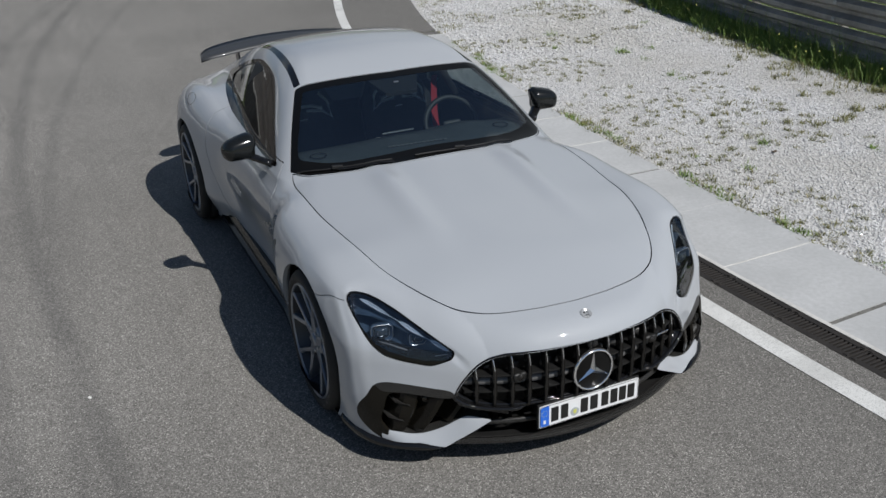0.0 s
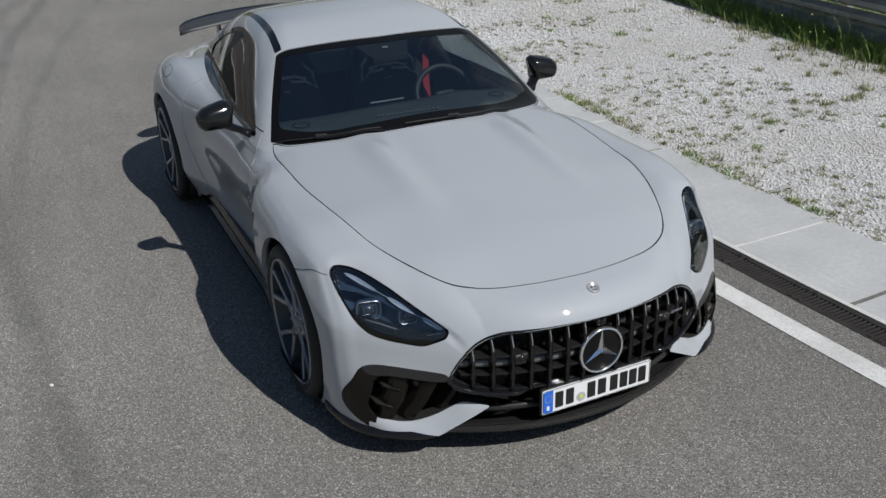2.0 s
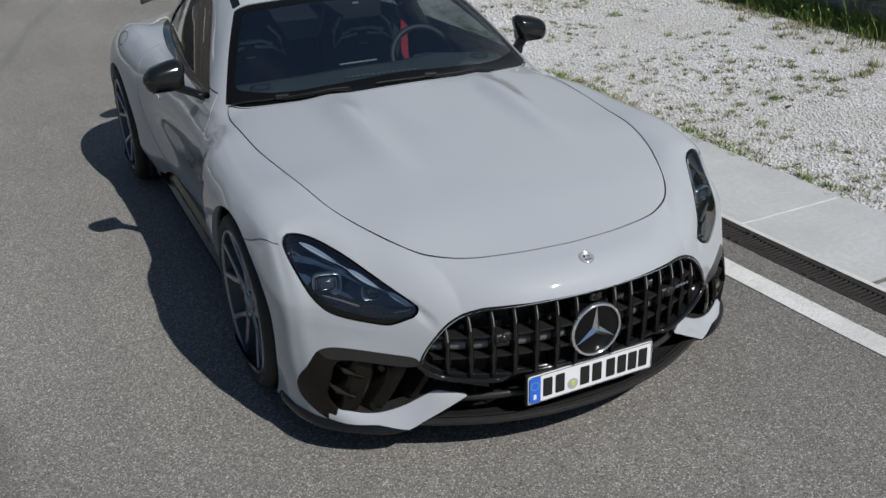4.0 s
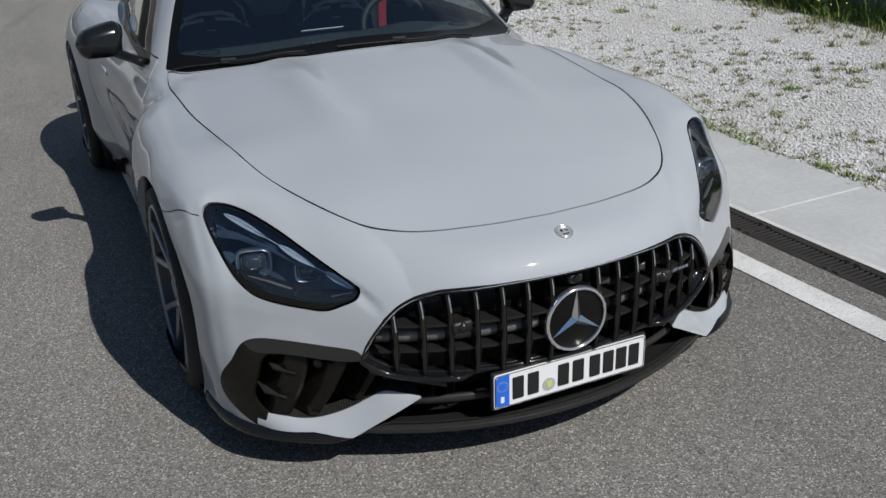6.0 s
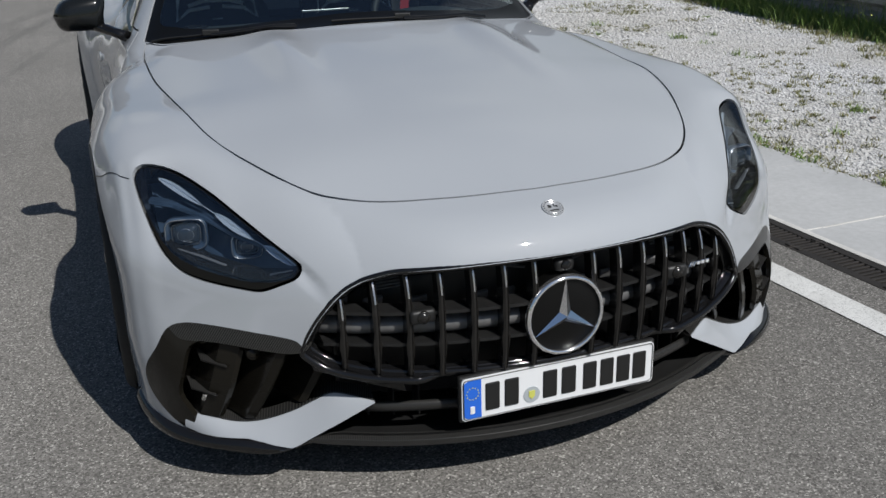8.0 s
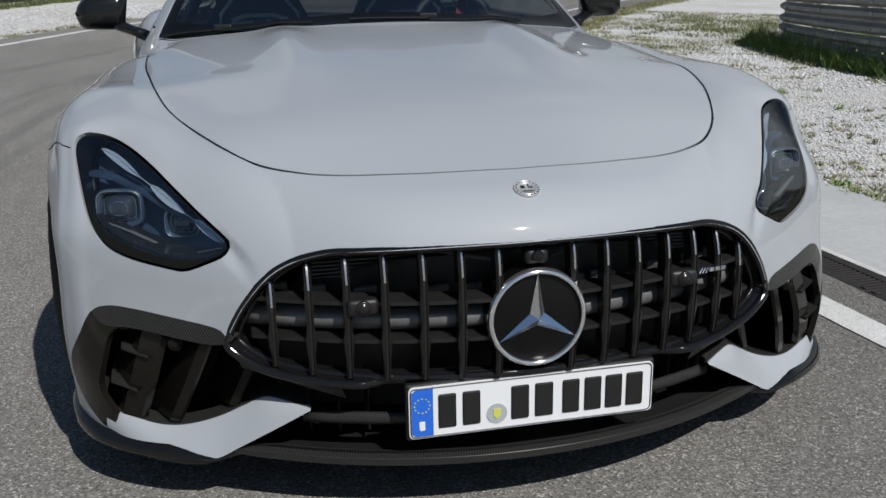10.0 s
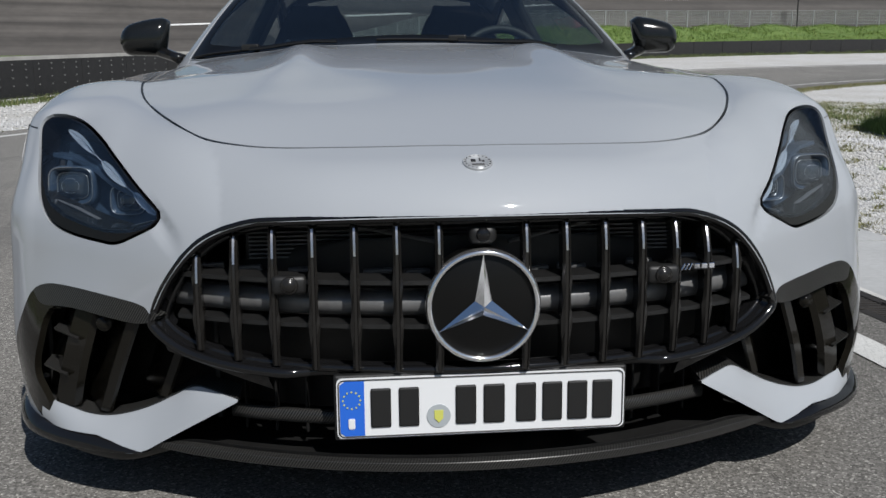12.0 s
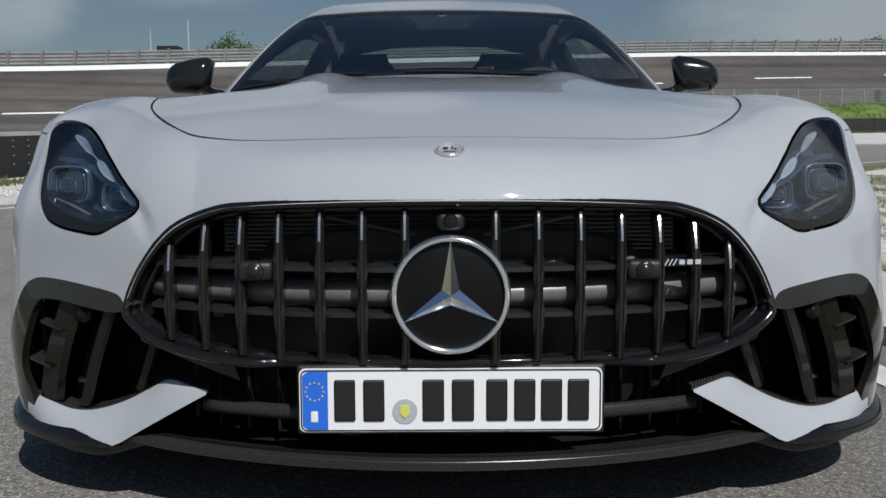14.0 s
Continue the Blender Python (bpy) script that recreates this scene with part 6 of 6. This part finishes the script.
chip = part("stone_chip", box(bmesh.new(), (.014, .018, .009), (-2.022, .675, .003), (8, 5, 30), .003, 2), M_WHITE)
tagged(chip, "small white stone chip lying on the asphalt", "stone")
scrap = part("bark_scrap", box(bmesh.new(), (.07, .022, .012), (3.62, 1.86, .004), (4, 6, 24), .004, 2), M_BARK)
tagged(scrap, "dark bark scrap lying in the gravel", "scrap")

# ---- guard rail ----
def rail_path():
    pts = []
    for d in np.arange(-30, 21.6, 1.2):
        pts.append(bend_point(27.0, radians(d)))
    (x0, y0), (x1, y1) = pts[-2], pts[-1]
    h = math.atan2(y1 - y0, x1 - x0)
    x, y = x1, y1
    for k in range(26):
        turn = 0 if k < 1 else radians(9.5) if k < 14 else radians(3)
        h -= turn
        x, y = x + .36 * math.cos(h), y + .36 * math.sin(h)
        pts.append((x, y))
    return pts


def rail_beam(bm, path, z0, height, depth, side=1):
    prof = [(0, 0), (.5, .06), (1, .14), (1, .30), (0, .44), (0, .56), (1, .70), (1, .86), (.5, .94), (0, 1)]
    rows = []
    for i, (x, y) in enumerate(path):
        a, b = path[max(i - 1, 0)], path[min(i + 1, len(path) - 1)]
        d = Vector((b[0] - a[0], b[1] - a[1])).normalized()
        nrm = Vector((-d.y, d.x)) * side
        g = float(ground_z(x, y))
        rows.append([(x + nrm.x * p * depth, y + nrm.y * p * depth, g + z0 + q * height) for p, q in prof] + [(x + nrm.x * (p * depth - .006), y + nrm.y * (p * depth - .006), g + z0 + q * height) for p, q in prof[::-1]])
    return sweep(bm, rows)


rail = thing("guard_rail", "weathered grey steel guard rail with three stacked beams", "guard rail", (6.35, 1.2, 0))
RP = rail_path()
for k in range(3):
    ob = part("rail_beam", rail_beam(bmesh.new(), RP, .06 + .325 * k, .31, .075), M_RAIL, rail)
    ob.matrix_parent_inverse = rail.matrix_world.inverted()
for i in range(0, len(RP), 3):
    x, y = RP[i]
    a, b = RP[max(i - 1, 0)], RP[min(i + 1, len(RP) - 1)]
    h = math.degrees(math.atan2(b[1] - a[1], b[0] - a[0]))
    g = float(ground_z(x, y))
    off = Vector((math.sin(radians(h)), -math.cos(radians(h)))) * .09
    bm = bmesh.new()
    box(bm, (.06, .10, 1.2), (x + off.x, y + off.y, g + .50), (0, 0, h), .006, 1)
    ob = part("rail_post", bm, M_RAIL, rail)
    ob.matrix_parent_inverse = rail.matrix_world.inverted()
    for k in range(3):
        for dz in (.06, .25):
            bm = bmesh.new()
            box(bm, (.05, .02, .05), (x - off.x * .9, y - off.y * .9, g + .06 + .325 * k + dz), (0, 0, h), .008, 1)
            ob = part("rail_bolt", bm, M_GALV, rail)
            ob.matrix_parent_inverse = rail.matrix_world.inverted()

# ---- rubber-faced barrier outside the bend ----
barrier = thing("track_barrier", "black rubber-faced barrier with a pale steel rail on top", "barrier", (-8, 24, .4))


def barrier_radius(d):
    return 47.2 + .115 * (d - 28)


def barrier_level(x, y, d):
    return float(ground_z(x, y)) + .06 + .2 * (1 - step(32, 50, d))


def outer_point(d, dr=0.0):
    return bend_point(barrier_radius(d) + dr, radians(d))


for d in np.arange(6, 104, 2.4):
    rows = []
    for e in np.linspace(d + .015, d + 2.385, 4):
        x, y = outer_point(e)
        bx, by = outer_point(e, .06)
        g = barrier_level(x, y, e)
        rows.append([(x, y, g - .15), (x, y, g + .80), (bx, by, g + .80), (bx, by, g - .15)])
    ob = part("rubber_panel", sweep(bmesh.new(), rows), M_RUBBER, barrier)
    ob.matrix_parent_inverse = barrier.matrix_world.inverted()
rows = []
for d in np.arange(6, 51, 1.5):
    x, y = outer_point(d, .01)
    bx, by = outer_point(d, .14)
    g = barrier_level(x, y, d)
    rows.append([(x, y, g + .80), (x, y, g + .90), (bx, by, g + .90), (bx, by, g + .80)])
ob = part("barrier_rail", sweep(bmesh.new(), rows), M_CREAM, barrier, "pale steel rail")
ob.matrix_parent_inverse = barrier.matrix_world.inverted()
bm = bmesh.new()
for d in np.arange(8, 60, .62):
    for h in (.16, .36, .56, .70):
        x, y = outer_point(d, -.015)
        box(bm, (.035, .035, .035), (x, y, barrier_level(x, y, d) + h), (0, 0, 20))
ob = part("barrier_bolts", bm, M_BEAM, barrier, "rows of steel bolts")
tagged(ob, kind="stuff")
ob.matrix_parent_inverse = barrier.matrix_world.inverted()
ad = rng.uniform(6, 100, 2600)
ar = np.array([barrier_radius(d) for d in ad]) - .06 - .5 * rng.random(2600) ** 2
bx, by = BEND[0] - ar * np.cos(np.radians(ad)), BEND[1] + ar * np.sin(np.radians(ad))
blades("barrier_grass", bx, by, ground_z(bx, by), .17, .010, .6, 10, .10, M_ROUGHGRASS, "grass growing along the foot of the barrier", "grass")

# ---- grass bank, wire fence ----
bank_rows, w = [], 9
for d in np.linspace(52, 120, 36):
    x0, y0 = outer_point(d, .3)
    for u in np.linspace(0, 1, w):
        reach = 17.0 + 2 * step(52, 62, d)
        x, y = outer_point(d, .3 + reach * u)
        rise = (2.25 * step(56, 70, d) + .45) * step(0, 1, u) + .25 * math.sin(d * 1.7 + u * 5) * u * step(54, 64, d)
        bank_rows.append((x, y, float(ground_z(x0, y0)) - .05 + rise))
faces = [(i * w + j, i * w + j + 1, (i + 1) * w + j + 1, (i + 1) * w + j) for i in range(35) for j in range(w - 1)]
bank = part_data("grass_bank", bank_rows, faces, M_BANK, None, "", True)
tagged(bank, "bright green grass bank between barrier and banked track", "bank", "", "structure")
if bank.data.polygons[0].normal.z < 0:
    bank.data.flip_normals()
bv = np.array(bank_rows).reshape(36, w, 3)
ii, jj = rng.uniform(6, 34.9, 9000), rng.uniform(.2, w - 1.05, 9000)
i0, j0 = ii.astype(int), jj.astype(int)
fu, fv = (ii - i0)[:, None], (jj - j0)[:, None]
bp = (bv[i0, j0] * (1 - fu) + bv[i0 + 1, j0] * fu) * (1 - fv) + (bv[i0, j0 + 1] * (1 - fu) + bv[i0 + 1, j0 + 1] * fu) * fv
blades("bank_grass", bp[:, 0], bp[:, 1], bp[:, 2], .17, .018, .9, 9, .22, M_GRASS, "rough green grass on the bank", "grass")

fence = thing("wire_fence", "galvanised wire mesh fence on posts below the banked track", "fence", (25, 68, 5))
FP = []
for d in np.arange(55, 112, 1.5):
    x, y = outer_point(d, 17.6)
    x0, y0 = outer_point(d, .3)
    FP.append((x, y, float(ground_z(x0, y0)) + 2.25 * step(56, 70, d) + .45))
for x, y, z in FP:
    ob = part("fence_post", box(bmesh.new(), (.08, .08, 1.35), (x, y, z + .55), (0, 0, 15), .01, 1), M_GALV, fence)
    ob.matrix_parent_inverse = fence.matrix_world.inverted()
bm = bmesh.new()
for h in np.arange(.12, 1.2, .12):
    tube(bm, [(x, y, z + h) for x, y, z in FP], .02, 4)
for (xa, ya, za), (xb, yb, zb) in zip(FP, FP[1:]):
    for u in np.arange(.1, 1, .1):
        p = (xa + (xb - xa) * u, ya + (yb - ya) * u, za + (zb - za) * u)
        tube(bm, [(p[0], p[1], p[2]), (p[0], p[1], p[2] + 1.2)], .012, 3)
ob = part("fence_mesh", bm, M_GALV, fence, "wire mesh")
ob.matrix_parent_inverse = fence.matrix_world.inverted()
tagged(ob, kind="stuff")

# ---- the banked track behind ----
TOP_Y = knots((-90, 44), (-60, 61), (-34, 75.5), (-19.5, 83.0), (0, 90), (25, 94.5), (45, 95.5), (90, 92))
TOP_Z = knots((-90, 6.4), (-60, 7.2), (-34, 8.25), (-19.5, 9.3), (0, 10.4), (25, 11.35), (45, 11.5), (90, 11.5))
LOW_Y = knots((-90, 34), (-60, 47), (-28, 62), (0, 70), (30, 77), (45, 79), (90, 79))
LOW_Z = knots((-90, 1.2), (-60, 1.7), (-28, 2.2), (0, 3.4), (30, 5.2), (45, 5.6), (90, 5.6))


def track_point(x, u, lift=0.0):
    """A place on the banked track: u from its lower to its upper edge."""
    y = LOW_Y(x) + (TOP_Y(x) - LOW_Y(x)) * u
    z = LOW_Z(x) + (TOP_Z(x) - LOW_Z(x)) * (.78 * u + .22 * u * u)
    return float(x), float(y - .5 * lift), float(z + lift)


def track_sheet(name, u0, u1, mat, label, lift=0.0, xs=None, n=10):
    xs = np.linspace(-88, 88, 90) if xs is None else xs
    us = np.linspace(u0, u1, n)
    verts = [track_point(x, u, lift) for x in xs for u in us]
    faces = [(i * n + j, (i + 1) * n + j, (i + 1) * n + j + 1, i * n + j + 1) for i in range(len(xs) - 1) for j in range(n - 1)]
    return tagged(part_data(name, verts, faces, mat, None, "", True), label, name.replace("_", " "), "", "structure")


track_sheet("banked_track", -.24, 1, M_TRACK, "brown-grey asphalt of a steeply banked test track")
track_sheet("track_line", .985, 1.05, M_WHITE, "broad white line along the top of the banking", .03)
for x in (-74.5, -59.5, -44.5, -29.4, -13.5, 2.4, 18.2, 33.2, 46.5, 60.5, 75.0):
    u = .39 + (x + 29.4) * .0027
    track_sheet("lane_mark", u - .011, u + .011, M_WHITE, "white lane mark on the banked track", .03, np.linspace(x - 2.85, x + 2.85, 4), 2)
wall_rows = []
for x in np.linspace(-88, 88, 60):
    a, b = track_point(x, -.25), track_point(x, -.235)
    wall_rows.append([(a[0], a[1], a[2] - 2.5), (a[0], a[1], a[2] + .35), (b[0], b[1] + .1, b[2] + .35), (b[0], b[1] + .1, b[2] - 2.5)])
tagged(part("track_wall", sweep(bmesh.new(), wall_rows), M_CREAM), "low concrete edge at the foot of the banking", "wall", "", "structure")
top_rail = thing("upper_guard_rail", "grey guard rail on posts along the top of the banking", "guard rail", (0, 90, 10.5))
xs = np.linspace(-88, 88, 90)
for h in (.02, .62):
    rows = []
    for x in xs:
        p = track_point(x, 1.06)
        rows.append([(p[0], p[1], p[2] + h), (p[0], p[1] - .08, p[2] + h + .12), (p[0], p[1], p[2] + h + .28), (p[0], p[1] - .08, p[2] + h + .44), (p[0], p[1], p[2] + h + .56), (p[0], p[1] + .03, p[2] + h + .56), (p[0], p[1] + .03, p[2] + h)])
    ob = part("rail_beam", sweep(bmesh.new(), rows), M_FARRAIL, top_rail)
    ob.matrix_parent_inverse = top_rail.matrix_world.inverted()
for x in np.arange(-84, 86, 2.3):
    p = track_point(x, 1.065)
    ob = part("rail_post", box(bmesh.new(), (.24, .2, 1.50), (p[0], p[1] - .12, p[2] + .50), (0, 8, 0), .02, 1), M_FARRAIL, top_rail)
    ob.matrix_parent_inverse = top_rail.matrix_world.inverted()
back_rows = []
for x in np.linspace(-88, 88, 50):
    a = track_point(x, 1.05)
    back_rows.append([(a[0], a[1], a[2]), (a[0], a[1] + 3, a[2] - .3), (a[0], a[1] + 16, .5), (a[0], a[1] + 6, .3)])
tagged(part("track_embankment", sweep(bmesh.new(), back_rows), M_SOIL), "grassy embankment behind the banked track", "embankment", "", "structure")

# far things above the banking
for px, h0, h1, rad in ((-43.5, 13.5, 20.7, .14), (-37.8, 13.5, 22.0, .17)):
    mast = part("mast", tube(bmesh.new(), [(px, 140, 0), (px, 140, h1 - 3), (px, 140, h1)], [rad, rad, rad * .6], 8), M_MAST)
    tagged(mast, "slender white mast far behind the track", "mast")
hut = part("cabin_hut", box(bmesh.new(), (3.2, 3, 18.1), (-40.9, 141, 9.05), (0, 0, 0), .05), M_BLACK)
tagged(hut, "dark service cabin beyond the upper rail", "hut")
signal = thing("signal_box", "small dark signal box on a post by the fence", "signal", (36.3, 72, 5.0))
for nm, size, at in (("signal_post", (.09, .09, 3.4), (36.3, 72, 5.5)), ("signal_head", (.5, .3, .55), (36.3, 71.9, 7.4))):
    ob = part(nm, box(bmesh.new(), size, at, (0, 0, 0), .03), M_BLACK, signal)
    ob.matrix_parent_inverse = signal.matrix_world.inverted()


def tree(at, height, spread, seed):
    r = np.random.default_rng(seed)
    t = thing("tree", "leafy green tree far behind the banked track", "tree", at)
    bm = tube(bmesh.new(), [(0, 0, -at[2] + 2.2), (.05, 0, 0), (.1, 0, height * .35), (.15, .1, height * .7)], [.4, .3, .2, .08], 8)
    for k in range(7):
        a = k * 2.4
        tube(bm, [(.1, 0, height * (.3 + .05 * k)), (spread * .6 * math.cos(a), spread * .6 * math.sin(a), height * (.55 + .05 * k))], [.1, .03], 5)
    part("trunk", bm, M_BARK, t)
    n = 2600
    c = r.normal(0, 1, (14, 3)) * [spread * .45, spread * .45, height * .16] + [0, 0, height * .68]
    p = c[r.integers(0, 14, n)] + r.normal(0, 1, (n, 3)) * spread * .22
    d = r.normal(0, 1, (n, 2, 3))
    d = d / np.linalg.norm(d, axis=2, keepdims=True) * .22
    v = np.stack([p - d[:, 0], p + d[:, 1] * .6, p + d[:, 0], p - d[:, 1] * .6], 1).reshape(-1, 3)
    part_data("crown", v, np.arange(n * 4).reshape(-1, 4), M_LEAF, t)


tree((-32.0, 142, 12.0), 7.0, 3.2, 3)
tree((-29.5, 144, 11.6), 6.0, 2.6, 4)
for k, x in enumerate((64, 67.5, 71, 74.5, 78.5, 83)):
    tree((x, 150 + k % 3, 13.4 + .3 * (k % 2)), 5.6 + .4 * (k % 3), 2.8, 6 + k)
